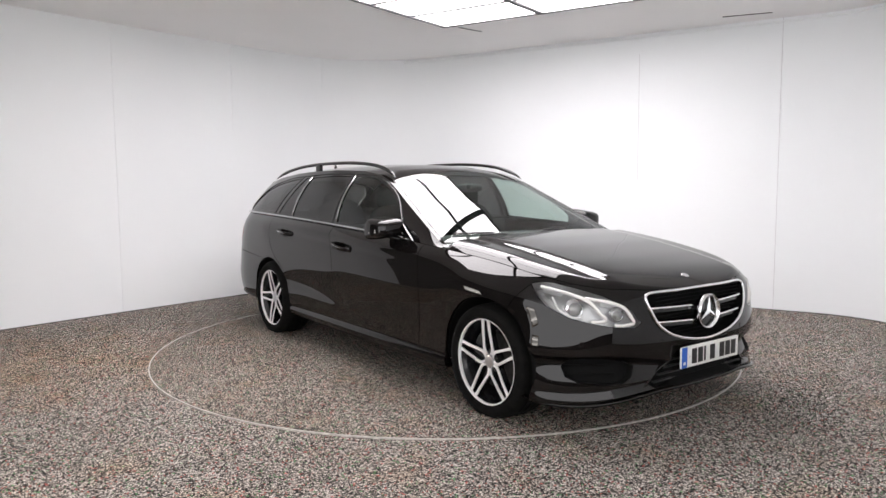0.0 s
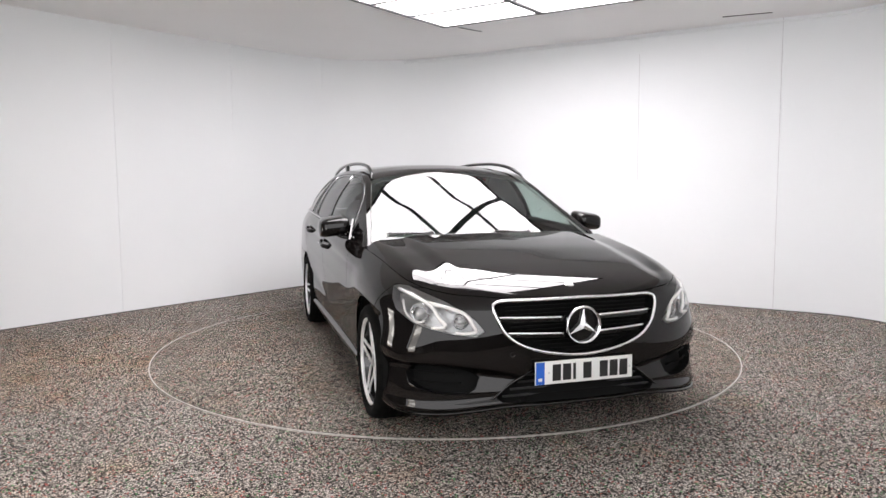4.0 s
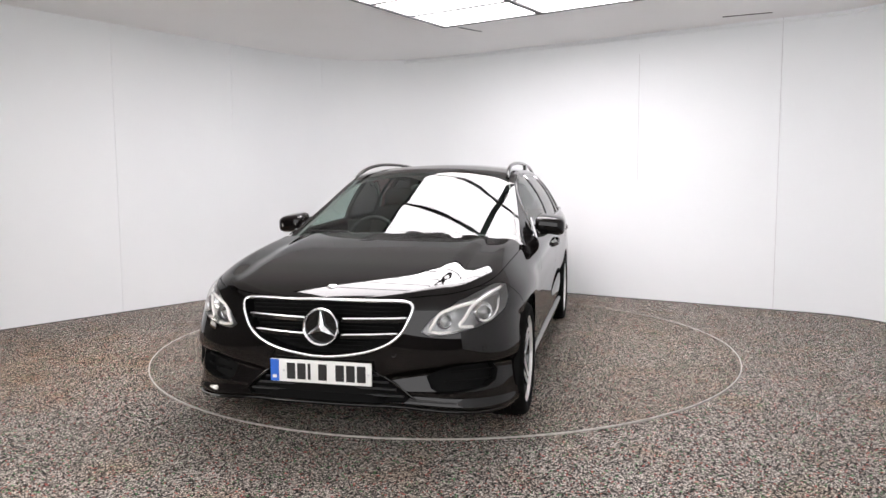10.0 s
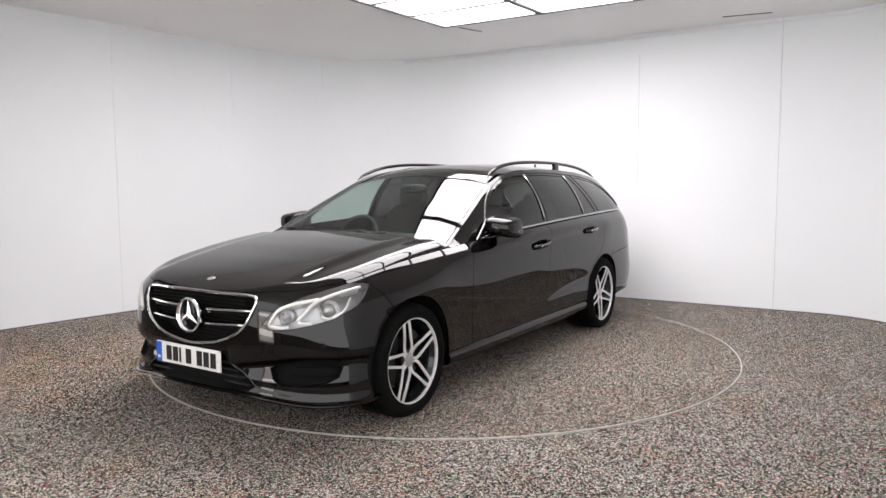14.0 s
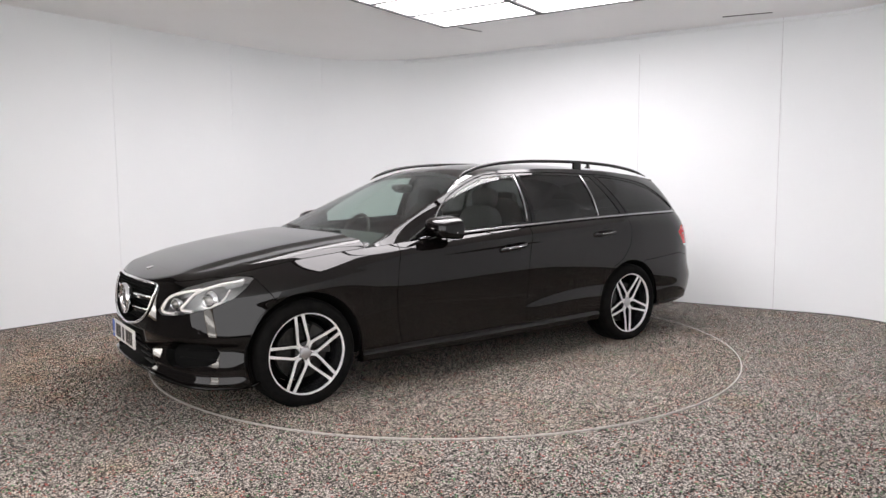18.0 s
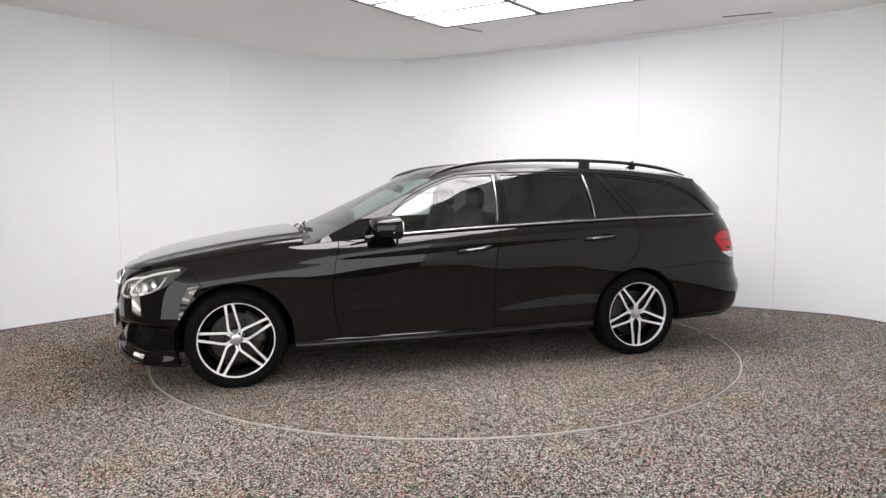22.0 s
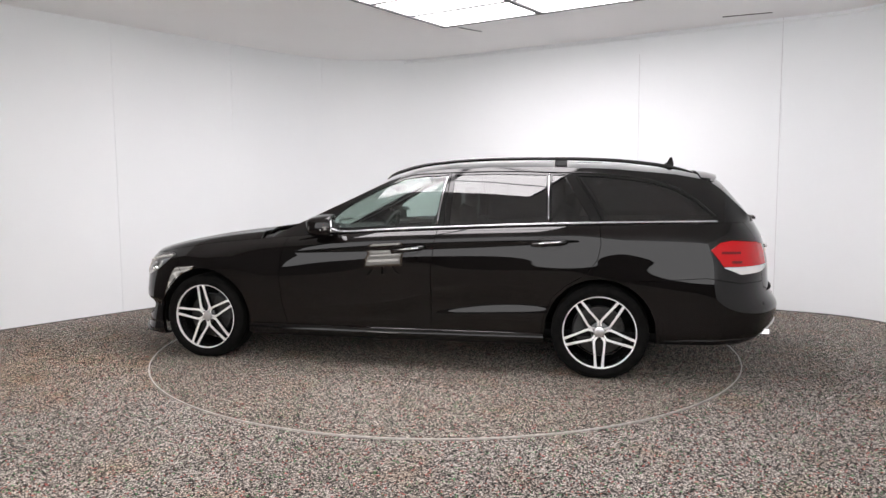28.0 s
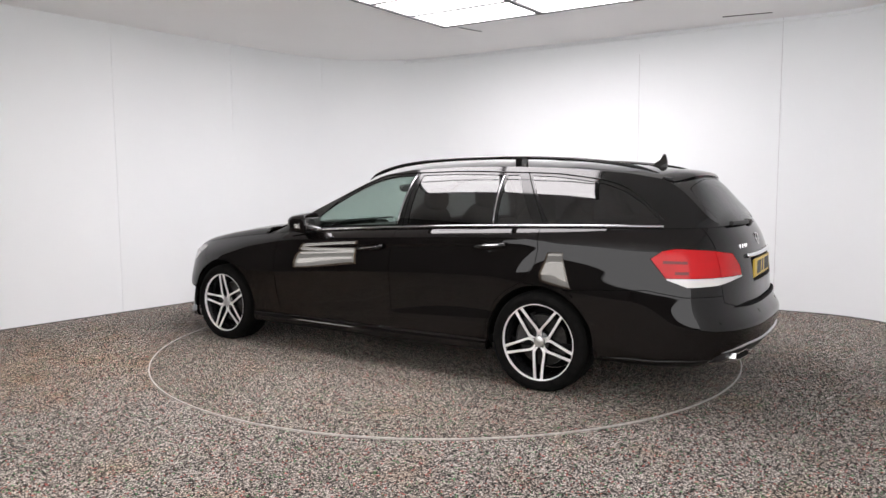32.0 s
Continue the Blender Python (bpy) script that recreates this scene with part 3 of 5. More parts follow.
CX = np.concatenate([np.linspace(X_TAIL, -2.1, 22), np.linspace(-2.1, X_COWL, 110)[1:]])


def flank(x, w):
    y0, z0 = top_half(x), float(TOP_Z(x))
    y1, z1 = gutter(x)
    b = 0.036 * 4 * w * (1 - w) * min(1.0, (z1 - z0) / 0.4) ** 2
    return (x, y0 + (y1 - y0) * w + b, z0 + (z1 - z0) * w + b * 0.35)


cabin_bm = grid_mesh(np.array([[flank(x, w) for w in np.linspace(0, 1, 19)] for x in CX[::-1]]))


def bonnet_row(x, n):
    ye = top_half(x)
    return [(x, ye * w, bonnet_z(x, ye * w)) for w in 1 - np.linspace(0, 1, n)]


def top_row(x, zc, ye, ze, k, n):
    return [(x, ye * w, zc - (zc - ze) * w ** k) for w in 1 - np.linspace(0, 1, n)]


TXB = np.concatenate([np.linspace(X_COWL, 1.9, 50), NOSE - (NOSE - 1.9) * (1 - np.linspace(0, 1, 26)[1:]) ** 2])
bonnet_bm = grid_mesh(np.array([bonnet_row(x, 57) for x in TXB[::-1]]))


def cabin_top(x):
    if x < X_TAIL:
        return top_row(x, max(float(GLASS_TOP(x)), float(TOP_Z(x))), top_half(x), float(TOP_Z(x)), 2.3, 33)
    y, z = gutter(x)
    return top_row(x, max(float(GLASS_TOP(x)), z + 0.004), y, z, 2.25, 33)


CXT = np.concatenate([-2.47 + 0.07 * np.linspace(0, 1, 8) ** 2, np.linspace(X_TAIL, -2.1, 26)[1:], np.linspace(-2.1, 1.0, 110)[1:]])
roof_bm = grid_mesh(np.array([cabin_top(x) for x in CXT[::-1]]))


def ring_points(cx, cz, r, a0=0.0, a1=360.0, n=40):
    return [(cx + r * math.cos(radians(a0 + (a1 - a0) * i / n)), cz + r * math.sin(radians(a0 + (a1 - a0) * i / n))) for i in range(n)]


# outlines
on_side = lambda c: abs(c.y) > 0.5
ahead = lambda c: c.x > 1.6
behind = lambda c: c.x < -1.6
cut(body_bm, AX_SIDE, ring_points(WB, 0.303, 0.362), 1, where=lambda c: c.y > 0.6)
cut(body_bm, AX_SIDE, ring_points(-WB, 0.298, 0.357), 1, where=lambda c: c.y > 0.6)
HEAD = [(2.160, 0.494, 0.578), (2.137, 0.544, 0.640), (2.094, 0.597, 0.679), (2.037, 0.657, 0.717), (1.941, 0.725, 0.747), (1.814, 0.777, 0.771), (1.757, 0.808, 0.769), (1.723, 0.832, 0.760),
        (1.781, 0.850, 0.708), (1.842, 0.844, 0.659), (1.95, 0.796, 0.610), (2.037, 0.722, 0.582), (2.113, 0.609, 0.558), (2.147, 0.532, 0.554)]
cut(body_bm, AX_DIAG, [flat(AX_DIAG, p) for p in HEAD], 2, where=lambda c: c.x > 1.5)
cut(body_bm, AX_FRONT, [(-0.1, 0.722), (0.36, 0.722), (0.42, 0.715), (0.438, 0.69), (0.425, 0.63), (0.385, 0.565), (0.32, 0.515), (0.22, 0.48), (0.1, 0.46), (0.0, 0.452), (-0.1, 0.452)], 3, where=ahead)
cut(body_bm, AX_FRONT, [(-0.1, 0.41), (0.25, 0.41), (0.285, 0.375), (0.43, 0.258), (0.40, 0.236), (-0.1, 0.236)], 4, where=ahead)
cut(body_bm, AX_FRONT, [(0.50, 0.355), (0.56, 0.385), (0.66, 0.402), (0.74, 0.408), (0.79, 0.398), (0.812, 0.36), (0.806, 0.312), (0.77, 0.287), (0.66, 0.272), (0.57, 0.272), (0.525, 0.30)], 5, where=ahead)
TAIL = [(-2.109, 0.881, 0.852), (-2.166, 0.853, 0.899), (-2.238, 0.821, 0.912), (-2.406, 0.683, 0.896), (-2.49, 0.54, 0.872), (-2.512, 0.48, 0.80), (-2.52, 0.47, 0.737), (-2.443, 0.692, 0.701),
        (-2.307, 0.831, 0.694), (-2.205, 0.874, 0.735)]
cut(body_bm, AX_DIAG_R, [flat(AX_DIAG_R, p) for p in TAIL], 6, where=behind)
cut(body_bm, AX_SIDE, [(0.77, 1.2), (0.775, 0.89), (0.81, 0.75), (0.825, 0.60), (0.81, 0.42), (0.775, 0.275), (-0.30, 0.275), (-0.302, 0.5), (-0.305, 0.72), (-0.345, 0.97), (-0.35, 1.2)], 7, where=on_side)
cut(body_bm, AX_SIDE, [(-0.35, 1.2), (-0.345, 0.97), (-0.305, 0.72), (-0.302, 0.5), (-0.30, 0.275), (-1.05, 0.285), (-1.08, 0.42), (-1.13, 0.53), (-1.22, 0.61), (-1.34, 0.68),
                       (-1.42, 0.78), (-1.44, 0.88), (-1.43, 1.0), (-1.43, 1.2)], 8, where=on_side)
cut(body_bm, AX_SIDE, [(1.2, 0.275), (-1.2, 0.285), (-1.2, 0.1), (1.2, 0.1)], 9, where=on_side)
cut(body_bm, AX_SIDE, [(3.0, 0.758), (1.72, 0.768), (1.66, 0.69), (1.60, 0.60), (1.60, 0.1), (3.0, 0.1)], 10)
cut(body_bm, AX_SIDE, [(-3.0, 0.64), (-2.3, 0.64), (-2.1, 0.675), (-1.6, 0.64), (-1.6, 0.1), (-3.0, 0.1)], 11)
cut(body_bm, AX_FRONT, [(-0.1, 1.2), (0.665, 1.2), (0.66, 0.9), (0.675, 0.70), (0.66, 0.60), (0.56, 0.575), (-0.1, 0.57)], 12, keep=(0, 11), where=behind)
cut(body_bm, AX_DIAG_R, [(-3.0, 0.745), (3.0, 0.745), (3.0, 0.5), (-3.0, 0.5)], 14, keep=(6,), where=behind)
cut(body_bm, AX_FRONT, [(-0.1, 1.0), (0.667, 1.0), (0.672, 0.5), (-0.1, 0.5)], 15, keep=(6,), where=behind)
cut(body_bm, AX_FRONT, [(-0.1, 1.0), (0.667, 1.0), (0.672, 0.5), (-0.1, 0.5)], 16, keep=(14,), where=behind)
cut(body_bm, AX_FRONT, [(-0.1, 0.355), (0.60, 0.355), (0.72, 0.30), (0.74, 0.1), (-0.1, 0.1)], 17, keep=(11,), where=lambda c: c.x < -2.2)
cut(body_bm, AX_SIDE, [(-3.0, 1.5), (0.1, 1.5), (0.1, 0.0), (-3.0, 0.0)], 13)
cut(body_bm, AX_FRONT, [(-0.1, 0.83), (0.30, 0.83), (0.30, 0.69), (-0.1, 0.69)], 18, keep=(12,), where=behind)

WIN_F = [(0.50, 0.965), (-0.325, 1.0), (-0.362, 1.338), (-0.2, 1.333), (-0.06, 1.313), (0.12, 1.245), (0.30, 1.148), (0.44, 1.055)]
WIN_R = [(-0.425, 1.003), (-1.085, 1.022), (-1.068, 1.334), (-0.75, 1.345), (-0.43, 1.34)]
WIN_Q = [(-1.12, 1.024), (-1.375, 1.03), (-1.19, 1.334), (-1.11, 1.334)]
WIN_B = [(-1.475, 1.035), (-2.125, 1.046), (-2.138, 1.06), (-2.03, 1.155), (-1.91, 1.228), (-1.78, 1.272), (-1.62, 1.299), (-1.42, 1.322), (-1.285, 1.328)]
for i, w in enumerate((WIN_F, WIN_R, WIN_Q, WIN_B)):
    cut(cabin_bm, AX_SIDE, w, 1 + i)
cut(cabin_bm, AX_SIDE, [(0.93, 0.8), (0.93, 0.99), (0.57, 1.12), (0.30, 1.27), (0.1, 1.4), (-0.2, 1.5), (-0.3, 1.345), (-0.06, 1.332), (0.12, 1.262), (0.30, 1.163), (0.44, 1.072), (0.66, 0.97), (0.70, 0.8)], 5)
cut(bonnet_bm, AX_TOP, [(1.0, 0.9), (1.0, 0.55), (0.985, 0.3), (0.98, -0.1), (0.8, -0.1), (0.8, 0.9)], 1)
cut(roof_bm, AX_TOP, [(1.1, -0.1), (1.1, 0.77), (0.9, 0.775), (0.6, 0.716), (0.3, 0.653), (0.07, 0.602), (0.045, 0.52), (0.03, 0.3), (0.025, -0.1)], 1)
cut(roof_bm, AX_TOP, [(-2.235, -0.1), (-2.23, 0.5), (-2.30, 0.555), (-2.44, 0.50), (-2.452, 0.3), (-2.455, -0.1)], 2)
cut(roof_bm, AX_TOP, [(-2.18, -0.1), (-2.17, 0.56), (-2.3, 0.66), (-2.6, 0.66), (-2.6, -0.1)], 3)

ALL_BODY = (0, 7, 8, 9, 10, 11, 12, 13, 17, 18)
panel("body_shell", [(body_bm, k) for k in ALL_BODY], "inner", car, "dark inner body structure", lip=0, gap=0, push=0.024)
panel("front_bumper", [(body_bm, 10)], "paint", car)
panel("bonnet", [(bonnet_bm, 0)], "paint", car)
panel("roof", [(roof_bm, 0)], "paint", car, lip=0, gap=0)
panel("headlining", [(roof_bm, 0)], "headliner", car, "grey fabric headlining", lip=0, gap=0, push=0.03)
gate = panel("tailgate", [(body_bm, 12), (roof_bm, 3)], "paint", car)
panel("plate_recess", [(body_bm, 18)], "plastic", gate, lip=-0.03, gap=0.0, push=0.03)
panel("rear_bumper", [(body_bm, 11)], "paint", car)
panel("diffuser", [(body_bm, 17)], "plastic", car, "black lower rear bumper insert", push=0.012)
panel("windscreen", [(roof_bm, 1)], "clear", car, "clear windscreen reflecting the lit ceiling", lip=0, gap=0.003)
panel("rear_window", [(roof_bm, 2)], "privacy", gate, "dark tinted rear window", lip=0)
panel("cowl_panel", [(bonnet_bm, 1)], "plastic", car, lip=0, push=0.035)
panel("lower_intake", [(body_bm, 4)], "inner", car, "black lower air intake", lip=-0.05, gap=0, push=0.05)
SIDE_PARTS = {}
for s in (1, -1):
    panel("front_wing", [(body_bm, 0)], "paint", car, mirror=s)
    panel("rear_wing", [(body_bm, 13)], "paint", car, mirror=s)
    door_f = panel("front_door", [(body_bm, 7)], "paint", car, mirror=s)
    door_r = panel("rear_door", [(body_bm, 8)], "paint", car, mirror=s)
    panel("sill", [(body_bm, 9)], "paint", car, mirror=s)
    panel("window_frame", [(cabin_bm, 0)], "gloss_black", car, mirror=s, lip=0.01, gap=0)
    panel("screen_pillar", [(cabin_bm, 5)], "paint", car, mirror=s, lip=0.01, gap=0.001)
    panel("window", [(cabin_bm, 1)], "clear", door_f, "clear front door window", mirror=s, lip=0, gap=0, push=0.004)
    panel("window", [(cabin_bm, 2)], "privacy", door_r, "dark tinted rear door window", mirror=s, lip=0, gap=0, push=0.004)
    panel("quarter_light", [(cabin_bm, 3)], "privacy", door_r, "dark tinted quarter pane", mirror=s, lip=0, gap=0, push=0.004)
    panel("side_window", [(cabin_bm, 4)], "privacy", car, "dark tinted load bay window", mirror=s, lip=0, gap=0, push=0.004)
    panel("fog_intake", [(body_bm, 5)], "inner", car, "black corner air intake", mirror=s, lip=-0.055, gap=0, push=0.055)
    lamp = panel("headlight", [(body_bm, 2)], "lamp_inner", car, "clear headlight with light-guide strips", mirror=s, lip=-0.06, gap=0.001, push=0.06)
    panel("lens", [(body_bm, 2)], "lens", lamp, mirror=s, lip=0, gap=0.002)
    tail = panel("tail_light", [(body_bm, 6)], "red", car, "red tail light with a white lower strip", mirror=s)
    panel("white_strip", [(body_bm, 14)], "white_lens", tail, "white lower lamp strip", mirror=s, gap=0.001)
    tail_in = panel("tail_light", [(body_bm, 15)], "red", gate, "red inner tail light on the tailgate", mirror=s)
    panel("white_strip", [(body_bm, 16)], "white_lens", tail_in, "white lower lamp strip", mirror=s, gap=0.001)
    SIDE_PARTS[s] = (door_f, door_r, lamp, tail)


# ---- wheels ----
SPOKE_TURN = {(1, True): 80, (1, False): -90, (-1, True): 85, (-1, False): 70}


def wheel_part(s, front):
    m = CAR_AT @ Matrix.Translation((WB if front else -WB, s * HUB_Y if front else s * (HUB_Y + 0.01), HUB_Z)) @ (Matrix.Identity(4) if s > 0 else pose(0, 0, 0, 0, 0, 180))
    bm = bmesh.new()
    lathe(bm, [(0.234, -0.003), (0.226, -0.03), (0.21, -0.06), (0.2, -0.19), (0.225, -0.215)], None, 72)
    bm.transform(m)
    w = part("wheel", bm, "rim_black", car, "two-tone five twin-spoke alloy wheel")
    bm = bmesh.new()
    lathe(bm, [(0.231, 0.004), (0.233, 0.011), (0.239, 0.012), (0.242, 0.008), (0.24, -0.004), (0.232, -0.006)], None, 96, True)
    bm.transform(m)
    part("rim_lip", bm, "machined", w, "machined silver rim edge", angle=40)
    bm = bmesh.new()
    lathe(bm, [(0.232, 0.004), (0.245, 0.018), (0.249, 0.0185), (0.251, 0.0165), (0.27, 0.024), (0.284, 0.0225), (0.286, 0.0205), (0.295, 0.02), (0.308, 0.006), (0.316, -0.02), (0.3175, -0.045), (0.31, -0.046), (0.31, -0.054), (0.318, -0.055), (0.318, -0.085), (0.31, -0.086), (0.31, -0.096), (0.318, -0.097), (0.318, -0.127), (0.31, -0.128), (0.31, -0.138), (0.318, -0.139), (0.3175, -0.17), (0.31, -0.171), (0.31, -0.179), (0.317, -0.18), (0.314, -0.2), (0.3, -0.225),
               (0.26, -0.23), (0.23, -0.215)], None, 96)
    for v in bm.verts:
        v.co.z = max(v.co.z, -HUB_Z + 0.001)
    bm.transform(m)
    part("tyre", bm, "tyre", w, "black low-profile tyre", angle=50)
    for i in range(5):
        bm = bmesh.new()
        bk = bmesh.new()
        a0 = radians(SPOKE_TURN[s, front] + 72 * i)
        for sg in (-1, 1):
            pts = [(0.036, sg * 0.006), (0.052, sg * 0.020), (0.068, sg * 0.0265), (0.085, sg * 0.0265), (0.15, sg * 0.0205), (0.238, sg * 0.0125), (0.238, sg * 0.0305), (0.15, sg * 0.0355), (0.085, sg * 0.0415), (0.062, sg * 0.0425), (0.05, sg * 0.0355), (0.036, sg * 0.024)]

            def to3(u, v, wy):
                dish = -0.008 - 0.018 * (1 - min(u / 0.22, 1.0)) ** 1.5
                return Vector((u * math.cos(a0) - v * math.sin(a0), dish + wy, u * math.sin(a0) + v * math.cos(a0)))
            prism(bm, pts, -0.004, 0.004, to3, 0.0015)
            prism(bk, [(u, v) for u, v in pts], -0.04, -0.005, to3)
        bm.transform(m)
        bk.transform(m)
        sp = part("spoke", bm, "machined", w, "machined silver twin spoke", angle=30)
        part("spoke_side", bk, "rim_black", sp, angle=30)
    bm = bmesh.new()
    lathe(bm, [(0.036, -0.032), (0.040, -0.0265), (0.062, -0.032), (0.066, -0.06)], None, 48)
    bm.transform(m)
    hub = part("hub", bm, "rim_black", w, "black wheel hub", angle=40)
    bm = bmesh.new()
    lathe(bm, [(0.0001, -0.012), (0.026, -0.0125), (0.034, -0.015), (0.037, -0.03)], None, 40)
    bm.transform(m)
    part("hub_cap", bm, "satin", hub, "silver hub cap", angle=40)
    for i in range(5):
        bm = bmesh.new()
        a = radians(SPOKE_TURN[s, front] + 36 + 72 * i)
        lathe(bm, [(0.0001, -0.0225), (0.009, -0.0225), (0.010, -0.0235), (0.010, -0.04)], Matrix.Translation((0.056 * math.cos(a), 0, 0.056 * math.sin(a))), 12)
        bm.transform(m)
        part("wheel_bolt", bm, "lamp_bar", w)
    bm = bmesh.new()
    lathe(bm, [(0.07, -0.07), (0.16, -0.072), (0.162, -0.1), (0.07, -0.1)], None, 64)
    bm.transform(m)
    part("brake_disc", bm, "disc", w, angle=40)
    bm = bmesh.new()
    rows = []
    for k in range(11):
        a = radians((150 if front else 30) - 38 + 76 * k / 10)
        rows.append([bm.verts.new((r * math.cos(a) * (1 if s > 0 else -1), y, r * math.sin(a))) for r, y in ((0.10, -0.062), (0.115, -0.052), (0.168, -0.052), (0.182, -0.064), (0.182, -0.11), (0.10, -0.11))])
    for a, b in zip(rows, rows[1:]):
        for k in range(6):
            bm.faces.new((a[k], a[(k + 1) % 6], b[(k + 1) % 6], b[k]))
    bm.faces.new(rows[0])
    bm.faces.new(rows[-1][::-1])
    bmesh.ops.recalc_face_normals(bm, faces=bm.faces)
    bm.transform(m)
    part("brake_caliper", bm, "caliper", w, "dark grey brake caliper", angle=40)
    bm = bmesh.new()
    lathe(bm, [(0.0001, -0.215), (0.2, -0.21)], None, 32)
    bm.transform(m)
    part("wheel_back", bm, "inner", w)


for s in (1, -1):
    for front in (True, False):
        wheel_part(s, front)


# ---- fittings on the body ----
SP = SIDE.reshape(-1, 3)
SN = np.cross(np.gradient(SIDE, axis=1), np.gradient(SIDE, axis=0)).reshape(-1, 3)
SN /= np.maximum(np.linalg.norm(SN, axis=1, keepdims=True), 1e-9)


def on_body(u, v, front=False, rear=False):
    """The body's left half at (x, z) seen from the side, or at (y, z) seen from the front or rear: place and outward normal."""
    a = 1 if (front or rear) else 0
    d = (SP[:, a] - u) ** 2 + (SP[:, 2] - v) ** 2
    d = d + np.where(SP[:, 0] > 1.0 if front else SP[:, 0] < -1.2 if rear else SP[:, 1] > 0.5, 0, 9)
    k = np.argsort(d)[:6]
    w = 1 / (d[k] + 1e-6)
    w /= w.sum()
    p, n = (SP[k] * w[:, None]).sum(0), (SN[k] * w[:, None]).sum(0)
    n = Vector(n).normalized()
    if n.dot(Vector((p[0], p[1] * 3, 0))) < 0:
        n = -n
    return Vector(p), n


def flip(p, s):
    return Vector((p[0], p[1] * s, p[2]))


def car_part(name, bm, material, parent=None, label="", angle=None, smooth=True):
    bm.transform(CAR_AT)
    bmesh.ops.recalc_face_normals(bm, faces=bm.faces)
    return part(name, bm, material, parent or car, label, smooth, angle)


def facing(p, n, up=(0, 0, 1)):
    """A frame at p whose local y axis is n (lathes turn about it) and whose z leans to up."""
    y = Vector(n).normalized()
    x = y.cross(Vector(up)).normalized()
    z = x.cross(y)
    return Matrix(((x.x, y.x, z.x, p[0]), (x.y, y.y, z.y, p[1]), (x.z, y.z, z.z, p[2]), (0, 0, 0, 1)))


def curve_points(keys, n=8):
    """A soft curve through the keys (Catmull-Rom)."""
    k = [Vector(p) for p in keys]
    k = [k[0] * 2 - k[1]] + k + [k[-1] * 2 - k[-2]]
    out = []
    for i in range(1, len(k) - 2):
        a, b, c_, d = k[i - 1:i + 3]
        for j in range(n):
            f = j / n
            out.append(0.5 * ((2 * b) + (c_ - a) * f + (2 * a - 5 * b + 4 * c_ - d) * f * f + (3 * b - a - 3 * c_ + d) * f ** 3))
    return out + [k[-2]]


# underbody, wheel arches
bm = bmesh.new()
add_box(bm, -2.15, 1.95, -0.64, 0.64, 0.19, 0.245, 0.02)
car_part("underbody", bm, "inner", label="dark flat underbody")
for s in (1, -1):
    for ax in (WB, -WB):
        bm = bmesh.new()
        rows = []
        for i in range(33):
            a = radians(-8 + 196 * i / 32)
            r = 0.372
            rows.append([bm.verts.new((ax + r * math.cos(a), s * y, 0.303 + r * math.sin(a))) for y in (0.905, 0.6)] + [bm.verts.new((ax + 0.1 * math.cos(a), s * 0.6, 0.303 + 0.1 * math.sin(a)))])
        for a, b in zip(rows, rows[1:]):
            bm.faces.new((a[0], a[1], b[1], b[0]))
            bm.faces.new((a[1], a[2], b[2], b[1]))
        car_part("wheel_arch_liner", bm, "inner", label="black wheel arch liner")

for s in (1, -1):
    bm = bmesh.new()
    rows = []
    for x in np.linspace(1.07, -1.07, 24):
        f = 0.012 * max(0.0, -x)
        rows.append([bm.verts.new((x, s * y, z + f)) for y, z in ((0.878, 0.281), (0.895, 0.269), (0.908, 0.254), (0.912, 0.238), (0.909, 0.215), (0.896, 0.196), (0.85, 0.192))])
    for a, b in zip(rows, rows[1:]):
        for k in range(6):
            bm.faces.new((a[k], a[k + 1], b[k + 1], b[k]))
    bm.faces.new(rows[0])
    bm.faces.new(rows[-1][::-1])
    car_part("side_skirt", bm, "paint", label="glossy black side skirt", angle=40)

# grille
bm = bmesh.new()
G_OUT = [(0.0, 0.722), (0.2, 0.7225), (0.36, 0.722), (0.42, 0.715), (0.438, 0.69), (0.425, 0.63), (0.385, 0.565), (0.32, 0.515), (0.22, 0.48), (0.1, 0.46), (0.0, 0.452)]
ring = []
for y, z in G_OUT:
    ring.append(on_body(y, z, front=True)[0])
ring_full = ring + [flip(p, -1) for p in ring[-2:0:-1]]
back = [bm.verts.new((p.x - 0.075, p.y * 0.99, p.z)) for p in ring_full]
bm.faces.new(back)
fr = [bm.verts.new((p.x - 0.004, p.y * 0.99, p.z)) for p in ring_full]
for i in range(len(fr)):
    bm.faces.new((back[i], back[(i + 1) % len(fr)], fr[(i + 1) % len(fr)], fr[i]))
grille = car_part("grille", bm, "inner", label="black radiator grille with chrome surround and bars", smooth=False)
bm = bmesh.new()
loop = curve_points([p + Vector((0.004, 0, 0)) for p in ring_full] + [ring_full[0] + Vector((0.004, 0, 0))], 4)[:-1]
tube(bm, loop, 0.0082, 10, 1.0, True)
car_part("surround", bm, "chrome", grille, "chrome grille surround")
